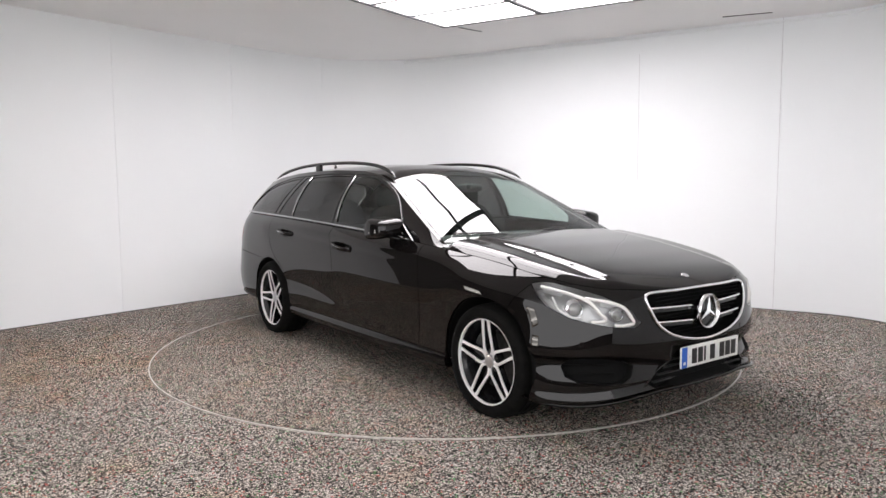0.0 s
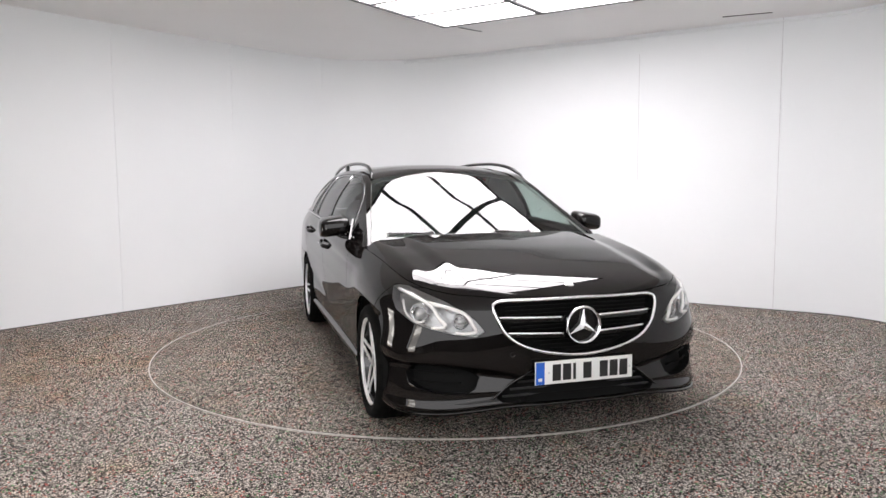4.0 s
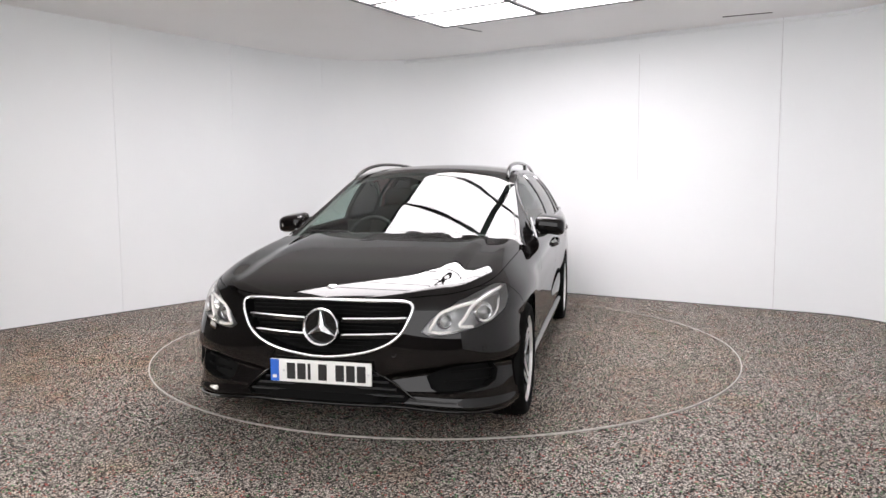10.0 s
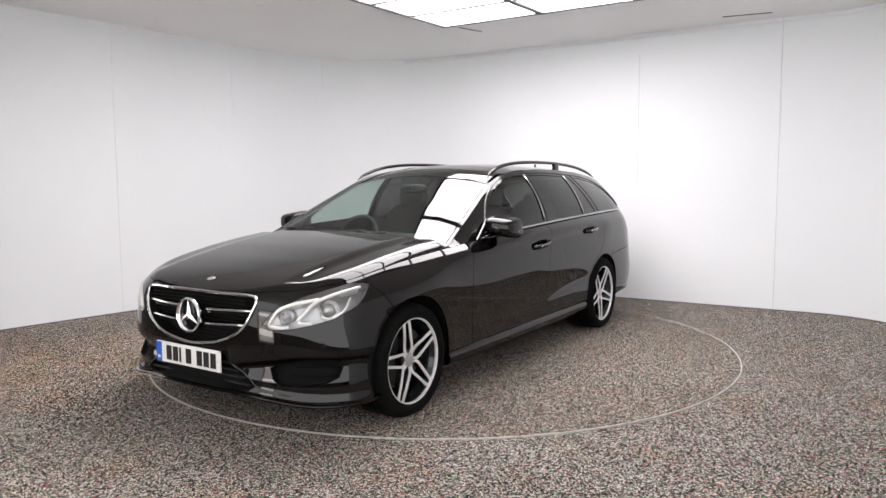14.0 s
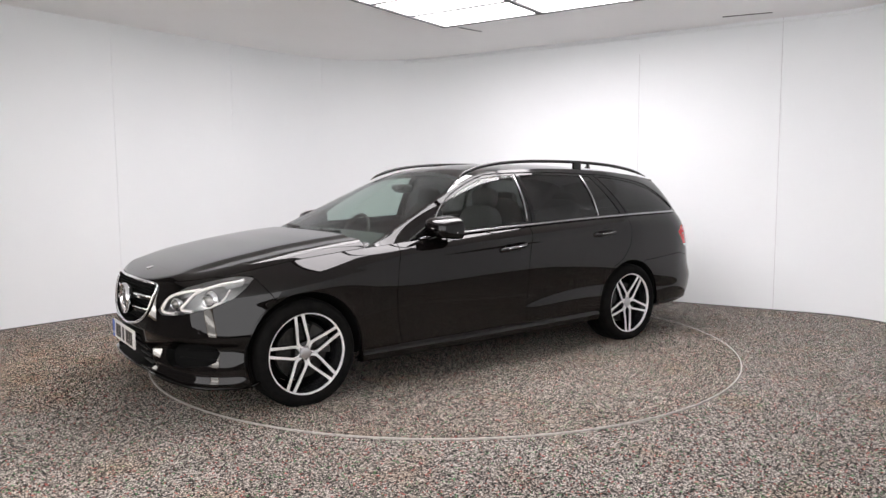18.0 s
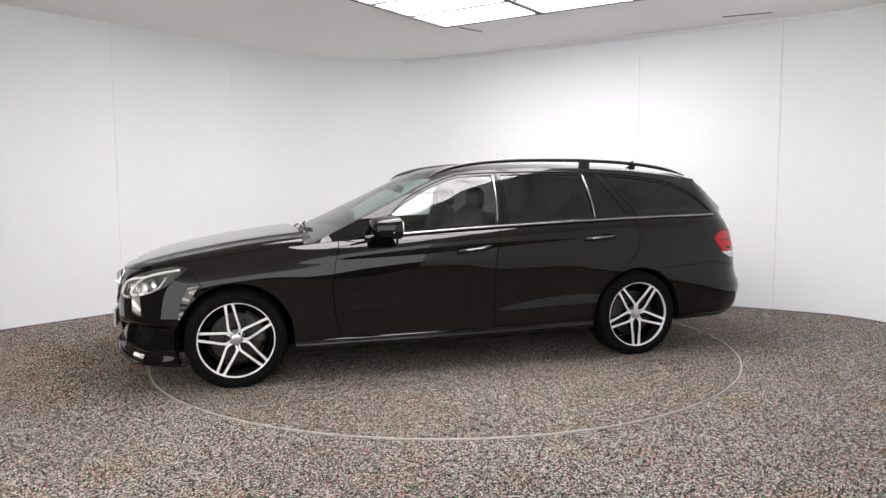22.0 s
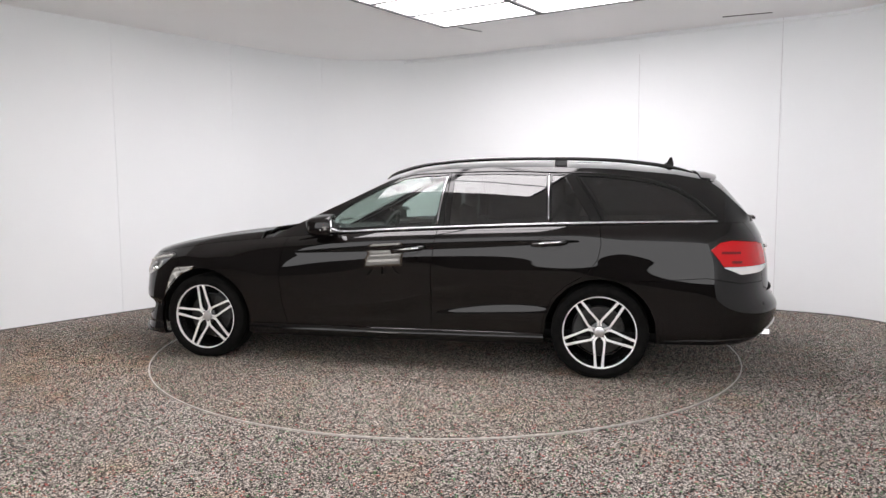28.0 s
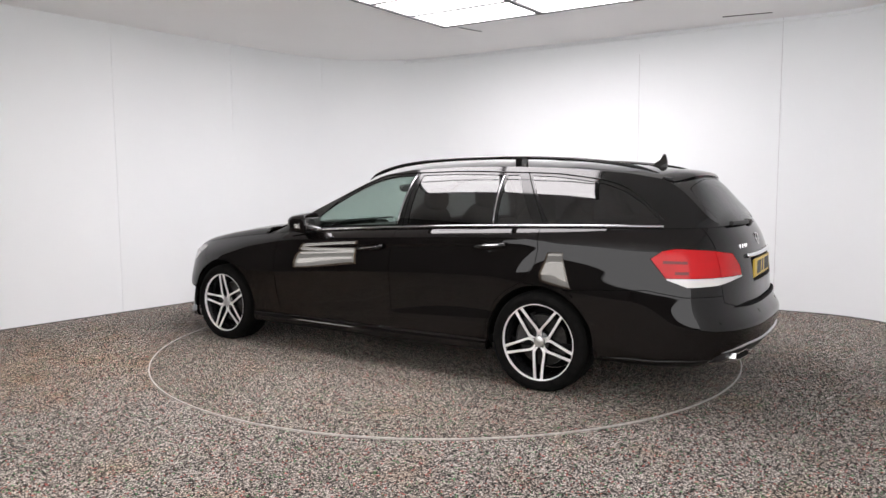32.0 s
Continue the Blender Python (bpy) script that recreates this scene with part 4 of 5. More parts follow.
for s in (1, -1):
    for z0, z1, ye in ((0.634, 0.642, 0.417), (0.556, 0.568, 0.375)):
        bm = bmesh.new()
        pts = []
        for k in range(9):
            y = 0.085 + (ye - 0.085) * k / 8
            x = on_body(y, z0, front=True)[0].x
            pts.append((x - 0.012, s * y, z0 + (z1 - z0) * k / 8))
        tube(bm, pts, 0.0085, 8, 0.85)
        car_part("grille_bar", bm, "chrome", grille, "chrome grille bar")
        bm = bmesh.new()
        rows = []
        for x, y, z in pts:
            rows.append([bm.verts.new((x - 0.002, y, z - 0.004)), bm.verts.new((x - 0.002, y, z - 0.022)), bm.verts.new((x - 0.05, y, z - 0.012)), bm.verts.new((x - 0.05, y, z))])
        for a, b in zip(rows, rows[1:]):
            for q in range(4):
                bm.faces.new((a[q], a[(q + 1) % 4], b[(q + 1) % 4], b[q]))
        car_part("blade", bm, "gloss_black", grille, angle=30)
for k in range(13):
    z = 0.475 + 0.0195 * k
    ye = 0.40 if z > 0.62 else 0.40 * math.sqrt(max(0.05, (z - 0.45) / 0.17))
    bm = bmesh.new()
    add_box(bm, 2.142, 2.150, -ye * 0.95, ye * 0.95, z - 0.003, z + 0.003)
    car_part("mesh_slat", bm, "inner", grille, smooth=False)

# emblem in the grille: a ring with three arms
EMB = Vector((2.212, 0, 0.594))
em = facing(EMB, (1, 0, 0))
bm = bmesh.new()
lathe(bm, [(0.092, -0.012), (0.094, 0.004), (0.0885, 0.011), (0.081, 0.006), (0.079, -0.012)], em, 64, True)
emblem = car_part("emblem", bm, "chrome", grille, "round chrome emblem with three arms", angle=50)
bm = bmesh.new()
lathe(bm, [(0.0001, -0.03), (0.085, -0.03), (0.085, -0.012), (0.0001, -0.012)], em, 48)
car_part("emblem_back", bm, "gloss_black", emblem, angle=30)
for i in range(3):
    a = radians(90 + 120 * i)
    bm = bmesh.new()
    ux, vx = Vector((0, math.cos(a), math.sin(a))), Vector((0, -math.sin(a), math.cos(a)))
    apex = bm.verts.new(EMB + Vector((0.012, 0, 0)))
    tip = bm.verts.new(EMB + ux * 0.084 + Vector((0.002, 0, 0)))
    l, r = bm.verts.new(EMB + ux * 0.009 + vx * 0.0155), bm.verts.new(EMB + ux * 0.009 - vx * 0.0155)
    lb, rb, tb = bm.verts.new(l.co - Vector((0.008, 0, 0))), bm.verts.new(r.co - Vector((0.008, 0, 0))), bm.verts.new(tip.co - Vector((0.008, 0, 0)))
    for q in ((apex, l, tip), (apex, tip, r), (l, lb, tb, tip), (r, tip, tb, rb)):
        bm.faces.new(q)
    car_part("arm", bm, "chrome", emblem, smooth=False)


# number plates: plain bars stand for the characters
def number_plate(x, z0, z1, sgn, material, label, parent):
    bm = bmesh.new()
    add_box(bm, x - 0.006, x + 0.006, -0.26, 0.26, z0, z1, 0.003)
    pl = car_part("number_plate", bm, material, parent, label, angle=30)
    h, zc = 0.079, (z0 + z1) / 2
    xs = x + sgn * 0.0068
    yy = lambda v: v * sgn
    if material == "plate_white":
        bm = bmesh.new()
        add_box(bm, xs - 0.001, xs + 0.001, yy(-0.258), yy(-0.214), z0 + 0.002, z1 - 0.002)
        car_part("blue_band", bm, "plate_blue", pl, "blue band", smooth=False)
        bm = bmesh.new()
        add_box(bm, xs - 0.001, xs + 0.0016, yy(-0.247), yy(-0.226), z0 + 0.018, z0 + 0.033)
        car_part("band_mark", bm, "plate_white", pl, smooth=False)
    start = -0.172
    for k, off in enumerate((0, 1, 2, 3, 4.62, 5.62, 6.62)):
        y = start + off * 0.0545
        w = 0.043 if k != 2 else 0.014
        bm = bmesh.new()
        add_box(bm, xs - 0.001, xs + 0.0012, min(yy(y), yy(y + w)), max(yy(y), yy(y + w)), zc - h / 2, zc + h / 2)
        car_part("plate_mark", bm, "ink", pl, smooth=False)
    for y in (-0.19, 0.245):
        bm = bmesh.new()
        lathe(bm, [(0.0001, 0.0015), (0.005, 0.001), (0.006, -0.001)], facing((xs, yy(y), zc), (sgn, 0, 0)), 10)
        car_part("screw", bm, "satin", pl)


number_plate(2.226, 0.322, 0.433, 1, "plate_white", "white front number plate with a blue band", car)
number_plate(-2.552, 0.705, 0.816, -1, "plate_yellow", "yellow rear number plate", gate)

# lower front: lip, intake slats, bonnet badge, sensors
bm = bmesh.new()
pts = [Vector(girdle_point(0, q)) for q in np.linspace(0.0, 0.93, 40) ** 1.5]
for p in pts:
    p.z += float(low_corner(p.x, p.y, p.z))
    p.x += 0.012 * float(ease((p.y - 0.3) / 0.2))
    p.y += 0.012 * float(ease((p.y - 0.6) / 0.2))
pts = [flip(p, -1) for p in pts[:0:-1]] + pts
tube(bm, [p + Vector((0.006, 0, 0.004)) for p in pts], 0.013, 8, 0.7)
car_part("front_lip", bm, "paint", label="thin glossy black front lip")
for s in (1, -1):
    bm = bmesh.new()
    keys = [(0.255, 0.392), (0.30, 0.36), (0.365, 0.31), (0.435, 0.256), (0.50, 0.222)]
    tube(bm, curve_points([flip(on_body(y, z, front=True)[0] + Vector((-0.004, 0, 0)), s) for y, z in keys], 5), 0.008, 10, 1.0, False, 6)
    car_part("intake_fin", bm, "paint", label="glossy black raised intake edge")
for k in range(4):
    z = 0.262 + 0.032 * k
    bm = bmesh.new()
    ye = 0.40 - max(0, z - 0.26) * 1.2
    add_box(bm, 2.150, 2.168, -ye, ye, z - 0.004, z + 0.004, 0.002)
    car_part("intake_slat", bm, "plastic", smooth=False)
for s in (1, -1):
    for z, y0, y1 in ((0.315, 0.575, 0.78), (0.36, 0.60, 0.785)):
        bm = bmesh.new()
        pts = [flip(on_body(y, z, front=True)[0] - Vector((0.04, 0, 0)), s) for y in np.linspace(y0, y1, 8)]
        tube(bm, pts, 0.006, 6, 0.8)
        car_part("intake_slat", bm, "inner")
    for y, z, fr_ in ((0.765, 0.483, True), (0.36, 0.47, True)):
        p, n = on_body(y, z, front=True)
        bm = bmesh.new()
        lathe(bm, [(0.0001, 0.0015), (0.009, 0.0015), (0.0105, 0.0), (0.0125, 0.0008), (0.0125, -0.004)], facing(flip(p, s), flip(n, s)), 20)
        car_part("parking_sensor", bm, "paint", angle=30)
    for y, z in ((0.72, 0.50), (0.30, 0.52)):
        p, n = on_body(y, z, rear=True)
        bm = bmesh.new()
        lathe(bm, [(0.0001, 0.0015), (0.009, 0.0015), (0.0105, 0.0), (0.0125, 0.0008), (0.0125, -0.004)], facing(flip(p, s), flip(n, s)), 20)
        car_part("parking_sensor", bm, "paint", angle=30)
bm = bmesh.new()
lathe(bm, [(0.0001, 0.004), (0.012, 0.0045), (0.019, 0.004), (0.023, 0.001), (0.023, -0.01)], facing((2.06, 0, float(CENTRE(2.06)) + 0.0005), (0.33, 0, 0.94), (1, 0, 0)), 28)
car_part("bonnet_badge", bm, "chrome", label="small round silver bonnet badge", angle=40)

# headlight insides
PUSH = 0.018


def lamp_path(keys, s, depth=PUSH):
    out = []
    for p in curve_points(keys, 6):
        n = Vector((0.7, 0.66, 0.2)).normalized()
        out.append(flip(p - n * depth, s))
    return out


for s in (1, -1):
    lamp = SIDE_PARTS[s][2]
    for keys, r in (([(1.775, 0.815, 0.752), (1.909, 0.771, 0.729), (2.006, 0.719, 0.694), (2.057, 0.688, 0.639), (2.079, 0.665, 0.601), (2.035, 0.722, 0.592)], 0.0095),
                    ([(1.990, 0.725, 0.707), (2.067, 0.645, 0.690), (2.112, 0.576, 0.661), (2.139, 0.548, 0.613), (2.143, 0.535, 0.582), (2.120, 0.585, 0.572), (2.10, 0.625, 0.575)], 0.0095),
                    ([(1.858, 0.818, 0.708), (1.90, 0.815, 0.65), (1.949, 0.79, 0.617), (1.98, 0.77, 0.612), (2.0, 0.748, 0.622)], 0.006)):
        bm = bmesh.new()
        tube(bm, lamp_path(keys, s), r, 8)
        car_part("light_guide", bm, "white_lens", lamp, "pale light-guide strip")
    for c3, r in (((1.971, 0.772, 0.653), 0.034), ((2.106, 0.612, 0.627), 0.026)):
        n = Vector((0.86, 0.5, 0.0)).normalized()
        m = facing(flip(Vector(c3) - Vector((0.7, 0.66, 0.2)).normalized() * 0.04, s), flip(n, s))
        bm = bmesh.new()
        lathe(bm, [(0.0001, 0.016), (r * 0.4, 0.014), (r * 0.75, 0.007), (r, -0.006)], m, 28)
        pr = car_part("projector", bm, "projector", lamp, "dark projector lens")
        bm = bmesh.new()
        lathe(bm, [(r, -0.01), (r, 0.004), (r * 1.12, 0.007), (r * 1.45, -0.002), (r * 1.6, -0.012)], m, 28)
        car_part("bezel", bm, "chrome", pr, angle=40)
    bm = bmesh.new()
    rows = []
    for q in np.linspace(0, 1, 14):
        a = Vector((1.775, 0.81, 0.745)).lerp(Vector((2.10, 0.58, 0.675)), q)
        b = Vector((1.80, 0.82, 0.715)).lerp(Vector((2.10, 0.60, 0.64)), q)
        rows.append([bm.verts.new(flip(p - Vector((0.03, 0.03, 0.0)), s)) for p in (a, b)])
    for a, b in zip(rows, rows[1:]):
        bm.faces.new((a[0], a[1], b[1], b[0]))
    car_part("inner_reflector", bm, "satin", lamp, "silver upper reflector")

# dark inner bands of the tail lights
for s in (1, -1):
    tail = SIDE_PARTS[s][3]
    for z, x0, x1 in ((0.832, -2.18, -2.30), (0.775, -2.245, -2.31)):
        bm = bmesh.new()
        rows = []
        for x in np.linspace(x0, x1, 10):
            row = []
            for dz in (-0.007, 0.009):
                p, n = on_body(x, z + dz)
                row.append(bm.verts.new(flip(p + n * 0.0015, s)))
            rows.append(row)
        for a, b in zip(rows, rows[1:]):
            bm.faces.new((a[0], a[1], b[1], b[0]))
        car_part("lamp_band", bm, "red_dark", tail)


# door mirrors
def blob(bm, c_, hx, hy, hz, px=3.0, nu=28, nv=18):
    """A rounded box: a superellipsoid."""
    f = lambda v, e: math.copysign(abs(v) ** (2 / e), v)
    rows = []
    for j in range(1, nv):
        ph = -math.pi / 2 + math.pi * j / nv
        rows.append([bm.verts.new((c_[0] + hx * f(math.cos(ph), px) * f(math.cos(t), px), c_[1] + hy * f(math.cos(ph), px) * f(math.sin(t), px), c_[2] + hz * f(math.sin(ph), px)))
                     for t in (2 * math.pi * i / nu for i in range(nu))])
    for a, b in zip(rows, rows[1:]):
        for i in range(nu):
            bm.faces.new((a[i], a[(i + 1) % nu], b[(i + 1) % nu], b[i]))
    bm.faces.new(rows[0][::-1])
    bm.faces.new(rows[-1])


for s in (1, -1):
    door_f, door_r = SIDE_PARTS[s][:2]
    bm = bmesh.new()
    blob(bm, (0.478, s * 0.945, 0.992), 0.112, 0.10, 0.066, 3.8)
    for v in bm.verts:
        f = (v.co.x - 0.478) / 0.112
        v.co.z += 0.012 * (abs(v.co.y) - 0.945) / 0.098 * -1 + 0.004
        v.co.x = max(v.co.x, 0.405) - 0.02 * ((abs(v.co.y) - 0.86) / 0.16)
        v.co.z = 0.992 + (v.co.z - 0.992) * (1 - 0.16 * f)
    mir = car_part("door_mirror", bm, "paint", door_f, "glossy black door mirror", angle=60)
    bm = bmesh.new()
    pts = [(0.556, s * 0.865, 0.968), (0.562, s * 0.91, 0.967), (0.548, s * 0.97, 0.966), (0.51, s * 1.02, 0.966), (0.44, s * 1.038, 0.967)]
    tube(bm, curve_points(pts, 5), 0.0085, 8, 0.9)
    car_part("indicator", bm, "white_lens", mir, "clear indicator strip")
    bm = bmesh.new()
    add_box(bm, 0.372, 0.384, min(s * 0.865, s * 1.02), max(s * 0.865, s * 1.02), 0.95, 1.035, 0.005)
    car_part("mirror_glass", bm, "chrome", mir, "mirror glass", angle=30)
    bm = bmesh.new()
    tube(bm, curve_points([(0.53, s * 0.835, 0.925), (0.52, s * 0.875, 0.928), (0.50, s * 0.91, 0.94), (0.49, s * 0.93, 0.955)], 5), 0.026, 12, 0.6)
    car_part("mirror_arm", bm, "gloss_black", mir, "black mirror arm")
    bm = bmesh.new()
    prism(bm, [(0.70, 0.925), (0.47, 0.957), (0.445, 1.04), (0.46, 1.045)], 0, 0.012, lambda u, v, w: Vector((u, s * (0.868 - (v - 0.93) * 0.55 + w), v)))
    car_part("mirror_sail", bm, "gloss_black", door_f, "black corner piece", smooth=False)
    # handles
    for door, xa, xb, za, zb in ((door_f, -0.03, -0.262, 0.815, 0.848), (door_r, -0.995, -1.225, 0.876, 0.896)):
        bm = bmesh.new()
        xm, zm = (xa + xb) / 2, (za + zb) / 2
        vs = []
        for i in range(28):
            t = 2 * math.pi * i / 28
            p, n = on_body(xm + 0.085 * math.cos(t), zm + 0.038 * math.sin(t))
            vs.append(bm.verts.new(flip(p + n * 0.0012, s)))
        p, n = on_body(xm, zm)
        mid = bm.verts.new(flip(p - n * 0.022, s))
        for i in range(28):
            bm.faces.new((vs[i], vs[(i + 1) % 28], mid))
        hd = car_part("handle_recess", bm, "gloss_black", door, "dark handle recess")
        bm = bmesh.new()
        pts = []
        for k, d in enumerate((0.0, 0.022, 0.034, 0.038, 0.038, 0.036, 0.03, 0.012)):
            f = k / 7
            p, n = on_body(xa + (xb - xa) * f, za + (zb - za) * f)
            pts.append(flip(p + n * d, s))
        tube(bm, curve_points(pts, 3), 0.0125, 10, 1.25)
        hg = car_part("door_handle", bm, "paint", door, "glossy black pull handle")
        bm = bmesh.new()
        tube(bm, [p + Vector((0, s * 0.011, 0.006)) for p in curve_points(pts, 3)[4:-3]], 0.0018, 6)
        car_part("handle_trim", bm, "chrome", hg, "bright handle inlay")
    # waist trim and window bars
    bm = bmesh.new()
    tube(bm, [(x, s * (top_half(x) + 0.001), float(TOP_Z(x)) + 0.010) for x in np.linspace(0.60, -2.16, 60)], 0.0085, 8, 1.1)
    car_part("waist_trim", bm, "dark_chrome", label="dark polished waist trim")

    def on_flank(x, z):
        z0, z1 = float(TOP_Z(x)), gutter(x)[1]
        return Vector(flank(x, min(max((z - z0) / (z1 - z0), 0), 1)))
    for xa, za, xb, zb in ((-1.098, 1.02, -1.086, 1.338), (-0.338, 1.0, -0.375, 1.338)):
        bm = bmesh.new()
        pts = []
        for k in range(9):
            f = k / 8
            p = on_flank(xa + (xb - xa) * f, za + (zb - za) * f)
            pts.append(flip(p, s) + Vector((0, s * 0.001, 0)))
        tube(bm, pts, 0.007, 6)
        car_part("window_bar", bm, "dark_chrome", door_r, "dark polished window bar")
    # door frame gaps
    for xa, za, xb, zb in ((-0.385, 0.985, -0.397, 1.352), (-1.455, 1.015, -1.25, 1.345)):
        bm = bmesh.new()
        pts = [flip(on_flank(xa + (xb - xa) * k / 8, za + (zb - za) * k / 8), s) for k in range(9)]
        tube(bm, pts, 0.0035, 6)
        car_part("frame_gap", bm, "inner", door_r)
    bm = bmesh.new()
    pts = [(0.50, 0.975), (0.30, 1.163), (0.12, 1.26), (-0.06, 1.328), (-0.2, 1.348), (-0.75, 1.36), (-1.1, 1.349), (-1.42, 1.337), (-1.62, 1.314), (-1.78, 1.287), (-1.91, 1.243), (-2.03, 1.168), (-2.152, 1.06)]
    tube(bm, [flip(on_flank(p.x, p.z), s) for p in curve_points([(a, 0, b) for a, b in pts], 5)], 0.006, 6)
    car_part("window_trim", bm, "gloss_black", label="glossy black window surround")
    # roof rails
    bm = bmesh.new()
    rk = [(0.09, 0.606, 1.315), (0.03, 0.592, 1.354), (-0.14, 0.578, 1.404), (-0.35, 0.573, 1.432), (-0.60, 0.572, 1.447), (-0.9, 0.572, 1.451), (-1.2, 0.570, 1.447), (-1.5, 0.566, 1.432),
          (-1.75, 0.562, 1.405), (-1.93, 0.56, 1.372), (-2.06, 0.56, 1.335)]
    tube(bm, [flip(p, s) for p in curve_points(rk, 6)], 0.0145, 10, 0.9, False, 8)
    rail = car_part("roof_rail", bm, "gloss_black", label="glossy black roof rail")
    bm = bmesh.new()
    add_box(bm, -1.20, -1.115, min(s * 0.558, s * 0.585), max(s * 0.558, s * 0.585), 1.385, 1.446, 0.008)
    car_part("rail_foot", bm, "gloss_black", rail, angle=30)
    # exhaust tip
    bm = bmesh.new()
    o = [(0.40, 0.262), (0.58, 0.262), (0.61, 0.278), (0.60, 0.308), (0.43, 0.308), (0.385, 0.28)]
    prism(bm, o, -2.56, -2.40, lambda u, v, w: Vector((w + 0.16 * max(0, u - 0.42), s * u, v)), 0.004)
    ex = car_part("exhaust_tip", bm, "chrome", label="chrome trapezoid exhaust tip", angle=30)
    bm = bmesh.new()
    prism(bm, [(0.50 + (u - 0.50) * 0.86, 0.285 + (v - 0.285) * 0.7) for u, v in o], -2.562, -2.48, lambda u, v, w: Vector((w + 0.16 * max(0, u - 0.42), s * u, v)))
    car_part("tip_opening", bm, "inner", ex, smooth=False)

# a raised ridge low on the bumper, behind each rear wheel
for s in (1, -1):
    bm = bmesh.new()
    tube(bm, [flip(on_body(x, 0.262 + 0.02 * (x + 1.85) / -0.6)[0], s) for x in np.linspace(-1.83, -2.44, 16)], 0.012, 8, 0.9, False, 5)
    car_part("bumper_ridge", bm, "paint", label="glossy black raised bumper ridge")

# roof aerial, spoiler, rear details
bm = bmesh.new()
prism(bm, [(-1.80, 1.385), (-1.86, 1.405), (-1.905, 1.43), (-1.925, 1.468), (-1.94, 1.468), (-1.952, 1.42), (-1.95, 1.375)], -0.016, 0.016, lambda u, v, w: Vector((u, w * (1.0 - (v - 1.38) / 0.12), v)), 0.003)
car_part("aerial_fin", bm, "paint", label="black fin aerial", angle=40)
bm = bmesh.new()
rows = []
for i in range(41):
    y = -0.57 + 1.14 * i / 40
    e = abs(y) / 0.57
    zr = 1.366 - 0.055 * e ** 2.4
    xr = -2.225 + 0.075 * e ** 3
    t = 1 - 0.8 * e ** 8
    rows.append([bm.verts.new(p) for p in ((-2.08, y, zr + 0.001), (-2.14, y, zr - 0.006), (xr + 0.01, y, zr - 0.024), (xr, y, zr - 0.024 - 0.012 * t), (xr + 0.015, y, zr - 0.024 - 0.02 * t), (-2.155, y, zr - 0.02 - 0.03 * t))])
for a, b in zip(rows, rows[1:]):
    for k in range(5):
        bm.faces.new((a[k], a[k + 1], b[k + 1], b[k]))
bm.faces.new(rows[0])
bm.faces.new(rows[-1][::-1])
spoiler = car_part("roof_spoiler", bm, "paint", gate, "glossy black roof spoiler", angle=50)
bm = bmesh.new()
rows = []
for i in range(17):
    y = -0.25 + 0.5 * i / 16
    e = abs(y) / 0.57
    zr, xr = 1.366 - 0.055 * e ** 2.4, -2.225 + 0.075 * e ** 3
    rows.append([bm.verts.new(p) for p in ((xr + 0.002, y, zr - 0.031), (xr - 0.0015, y, zr - 0.036), (xr + 0.003, y, zr - 0.042))])
for a, b in zip(rows, rows[1:]):
    for k in range(2):
        bm.faces.new((a[k], a[k + 1], b[k + 1], b[k]))
car_part("brake_light", bm, "red_dark", spoiler, "red high brake light")


def on_gate(y, x):
    r = cabin_top(x)
    ys, zs = np.array([p[1] for p in r]), np.array([p[2] for p in r])
    return Vector((x, y, float(np.interp(abs(y), ys[::-1], zs[::-1]))))


bm = bmesh.new()
pts = [(-2.465, 0.0, 1.03), (-2.475, 0.12, 1.032), (-2.468, 0.28, 1.035), (-2.445, 0.42, 1.038)]
tube(bm, curve_points(pts, 6), 0.011, 8, 1.2)
wip = car_part("rear_wiper", bm, "plastic", gate, "black rear wiper")
bm = bmesh.new()
blob(bm, (-2.462, 0.0, 1.025), 0.03, 0.035, 0.022)
car_part("wiper_hub", bm, "plastic", wip)
bm = bmesh.new()
pts = [on_body(y, 0.845, rear=True)[0] + Vector((-0.008, 0, 0)) for y in np.linspace(0.0, 0.37, 12)]
pts = [flip(p, -1) for p in pts[:0:-1]] + pts
tube(bm, pts, 0.013, 8, 1.0)
car_part("gate_strip", bm, "chrome", gate, "bright chrome tailgate strip")
for k in range(4):
    bm = bmesh.new()
    y0 = 0.30 + 0.036 * k + (0.006 if k else 0.012)
    p, n = on_body(y0, 0.905, rear=True)
    add_box(bm, p.x - 0.004, p.x + 0.004, y0 - 0.012, y0 + 0.012, 0.892, 0.916, 0.002)
    car_part("badge_mark", bm, "chrome", gate, smooth=False)
bm = bmesh.new()
p, n = on_body(0.0, 0.925, rear=True)
lathe(bm, [(0.038, -0.002), (0.038, 0.004), (0.034, 0.006), (0.031, 0.004), (0.031, -0.002)], facing((p.x, 0, 0.925), (-1, 0, 0.3)), 36, True)
for i in range(3):
    a = radians(90 + 120 * i)
    add_box(bm, -0.003, 0.003, -0.003, 0.003, 0.0, 0.033, 0, Matrix.Translation((p.x - 0.002, 0, 0.925)) @ pose(0, 0, 0, math.degrees(a) - 90))
car_part("rear_emblem", bm, "chrome", gate, "round chrome emblem", angle=40)

# a dark strip for the groove's shade under the tailgate and a bright trim along the lower bumper
bm = bmesh.new()
pts = [on_body(y, 0.572, rear=True)[0] + Vector((-0.003, 0, 0)) for y in np.linspace(0.0, 0.58, 16)]
tube(bm, [flip(p, -1) for p in pts[:0:-1]] + pts, 0.011, 8, 1.3, False, 4)
car_part("groove_shade_strip", bm, "inner", label="dark strip standing for the shaded groove under the tailgate")
bm = bmesh.new()
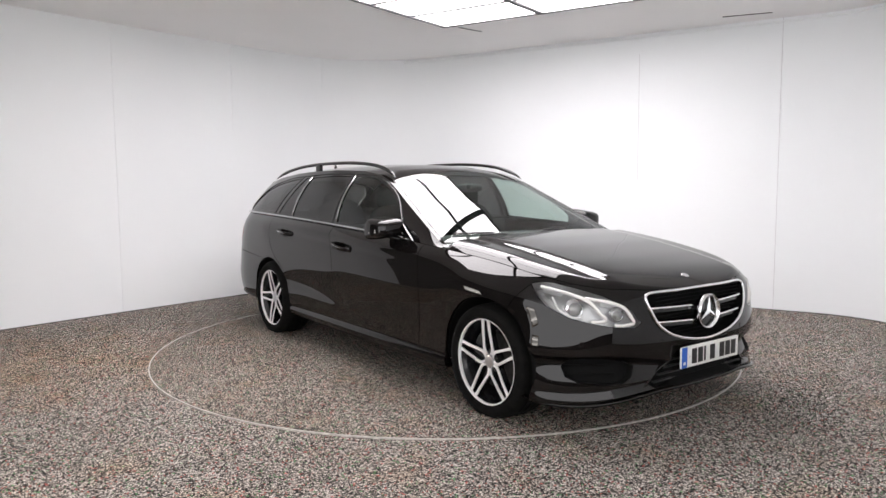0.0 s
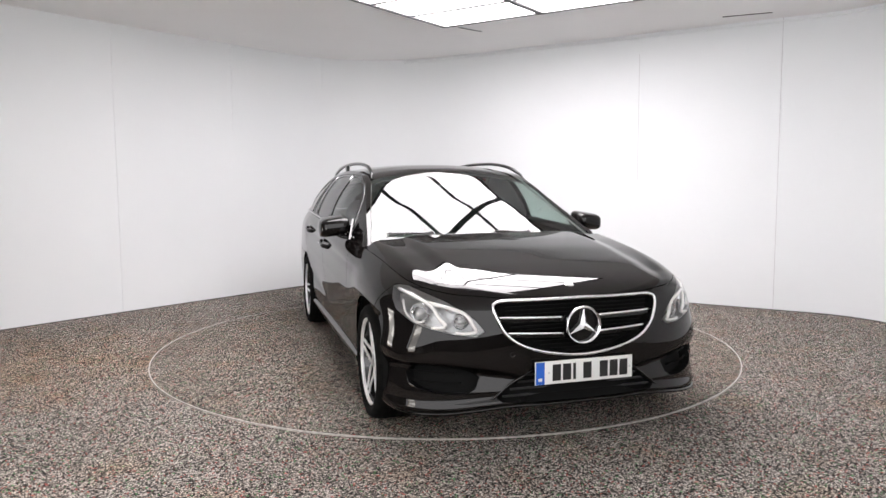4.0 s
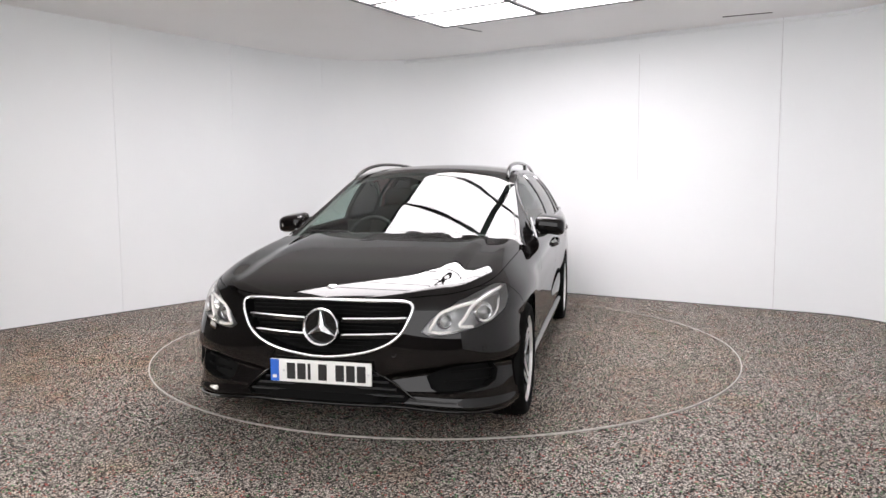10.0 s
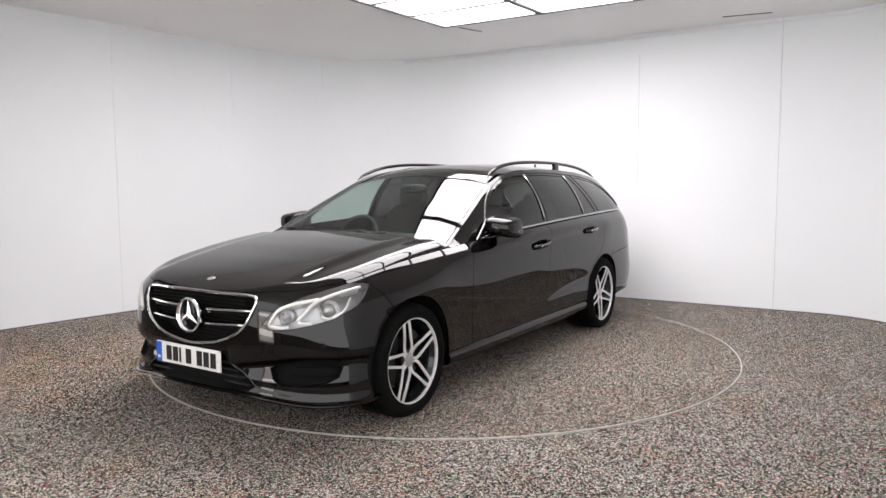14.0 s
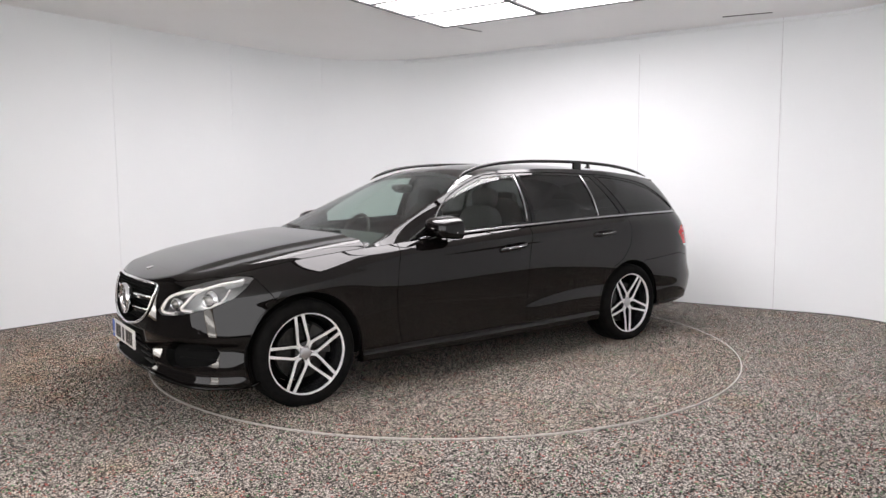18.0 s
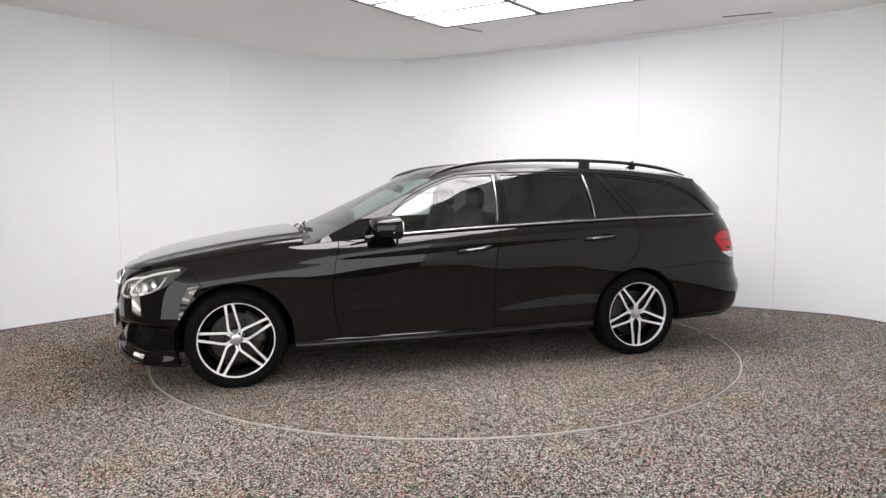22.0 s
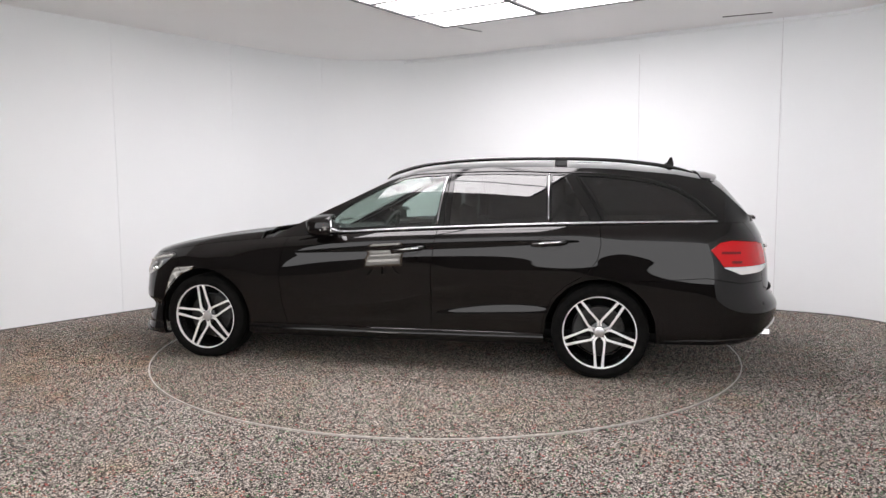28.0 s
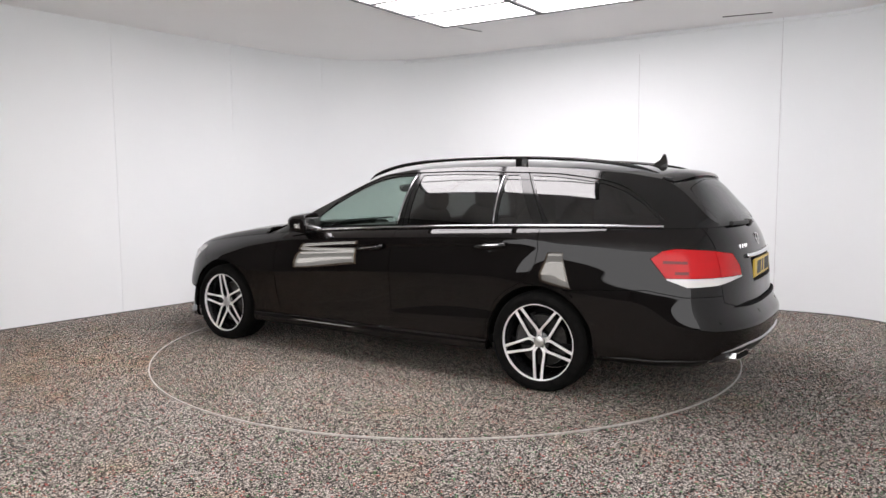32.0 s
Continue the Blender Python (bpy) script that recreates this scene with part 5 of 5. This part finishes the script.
pts = [on_body(y, 0.352 - 0.03 * max(0.0, y - 0.5) / 0.2, rear=True)[0] + Vector((-0.002, 0, 0)) for y in np.linspace(0.0, 0.70, 20)]
tube(bm, [flip(p, -1) for p in pts[:0:-1]] + pts, 0.007, 8, 1.0, False, 4)
car_part("diffuser_trim", bm, "satin", label="satin silver trim along the lower bumper")

# windscreen wipers
for y0, y1, ys in ((0.30, -0.36, 0.05), (-0.36, -0.66, -0.5)):
    bm = bmesh.new()
    pts = []
    for k in range(9):
        y = y0 + (y1 - y0) * k / 8
        x = 0.925 - 0.10 * (y / 0.7) ** 2 - 0.02 * (1 - k / 8)
        pts.append(on_gate(y, x) + Vector((0.0, 0, 0.010)))
    tube(bm, pts, 0.0075, 8, 0.9)
    wp = car_part("windscreen_wiper", bm, "plastic", label="black windscreen wiper")
    bm = bmesh.new()
    pts = [on_gate(y0, 0.90) + Vector((0.06, 0, -0.01)), on_gate(ys + 0.1, 0.90) + Vector((0.03, 0, 0.016)), on_gate(ys, 0.905) + Vector((0.0, 0, 0.020))]
    tube(bm, curve_points(pts, 5), 0.009, 8, 0.7)
    car_part("wiper_arm", bm, "plastic", wp)


# ---- cabin ----
def seat(y, rear=False):
    x0, zb = (0.10, 0.52) if not rear else (-0.78, 0.55)
    bm = bmesh.new()
    blob(bm, (x0, y, zb), 0.27, 0.25, 0.10, 3.2)
    st = car_part("seat", bm, "leather", label="black leather seat")
    bm = bmesh.new()
    blob(bm, (0, 0, 0.30), 0.085, 0.24, 0.32, 3.2)
    bm.transform(Matrix.Translation((x0 - 0.24, y, zb)) @ pose(0, 0, 0, 0, -18))
    car_part("backrest", bm, "leather", st)
    bm = bmesh.new()
    blob(bm, (x0 - 0.445, y, 1.165 if not rear else 1.12), 0.05, 0.135, 0.085, 2.8)
    hr = car_part("headrest", bm, "leather", st)
    for d in (-0.06, 0.06):
        bm = bmesh.new()
        tube(bm, [(x0 - 0.435, y + d, 1.02), (x0 - 0.445, y + d, 1.12)], 0.007, 8)
        car_part("headrest_post", bm, "chrome", hr)


for y in (0.37, -0.37):
    seat(y)
    seat(y, True)
bm = bmesh.new()
rows = []
for i in range(25):
    y = -0.80 + 1.6 * i / 24
    b = 0.012 * math.cos(y * 2.0)
    rows.append([bm.verts.new(p) for p in ((0.99, y, 0.86 + b), (0.80, y, 0.915 + b), (0.62, y, 0.93 + b), (0.52, y, 0.905 + b), (0.50, y, 0.80), (0.60, y, 0.55))])
for a, b in zip(rows, rows[1:]):
    for k in range(5):
        bm.faces.new((a[k], a[k + 1], b[k + 1], b[k]))
car_part("dashboard", bm, "leather", label="black dashboard", angle=50)
bm = bmesh.new()
m = Matrix.Translation((0.40, -0.37, 0.865)) @ pose(0, 0, 0, 0, 0, -90) @ pose(0, 0, 0, 26)
lathe(bm, [(0.185 + 0.016 * math.cos(a), 0.016 * math.sin(a)) for a in (2 * math.pi * k / 10 for k in range(10))], m, 40, True)
sw = car_part("steering_wheel", bm, "leather", label="black steering wheel")
bm = bmesh.new()
add_box(bm, -0.175, 0.175, -0.015, 0.015, -0.02, 0.02, 0.008, m)
add_box(bm, -0.06, 0.06, -0.025, 0.025, -0.06, 0.05, 0.012, m)
car_part("wheel_hub", bm, "leather", sw)
bm = bmesh.new()
blob(bm, (0.17, 0, 1.245), 0.022, 0.125, 0.034, 3.0)
im = car_part("inside_mirror", bm, "plastic", label="black inside mirror")
bm = bmesh.new()
add_box(bm, 0.17, 0.25, -0.04, 0.04, 1.235, 1.272, 0.012)
car_part("mirror_mount", bm, "plastic", im)
bm = bmesh.new()
add_box(bm, -2.2, 0.75, -0.84, 0.84, 0.26, 0.30)
car_part("cabin_floor", bm, "inner", label="dark cabin floor", smooth=False)
bm = bmesh.new()
add_box(bm, 0.72, 0.76, -0.82, 0.82, 0.25, 0.86)
car_part("bulkhead", bm, "inner", label="dark bulkhead", smooth=False)
for s in (1, -1):
    bm = bmesh.new()
    add_box(bm, -0.40, -0.345, min(s * 0.60, s * 0.84), max(s * 0.60, s * 0.84), 0.3, 0.98, 0.01)
    car_part("inner_pillar", bm, "leather", angle=30)


# ---- what moves: the turntable and the car on it turn together ----
TURN = [(0, -53.22), (1, -58.04), (2, -62.96), (3, -67.88), (6, -83.01), (8, -93.24), (10, -103.37), (12, -113.39), (14, -123.23), (17, -138.18),
        (19, -148.27), (21, -158.12), (23, -167.98), (25, -178.16), (28, -193.04), (30, -202.96), (32, -212.81)]


def motions():
    for thing in (turntable, car):
        walk(thing, [(t, pose(0, 0, 0, 0, 0, a)) for t, a in TURN])


motions()
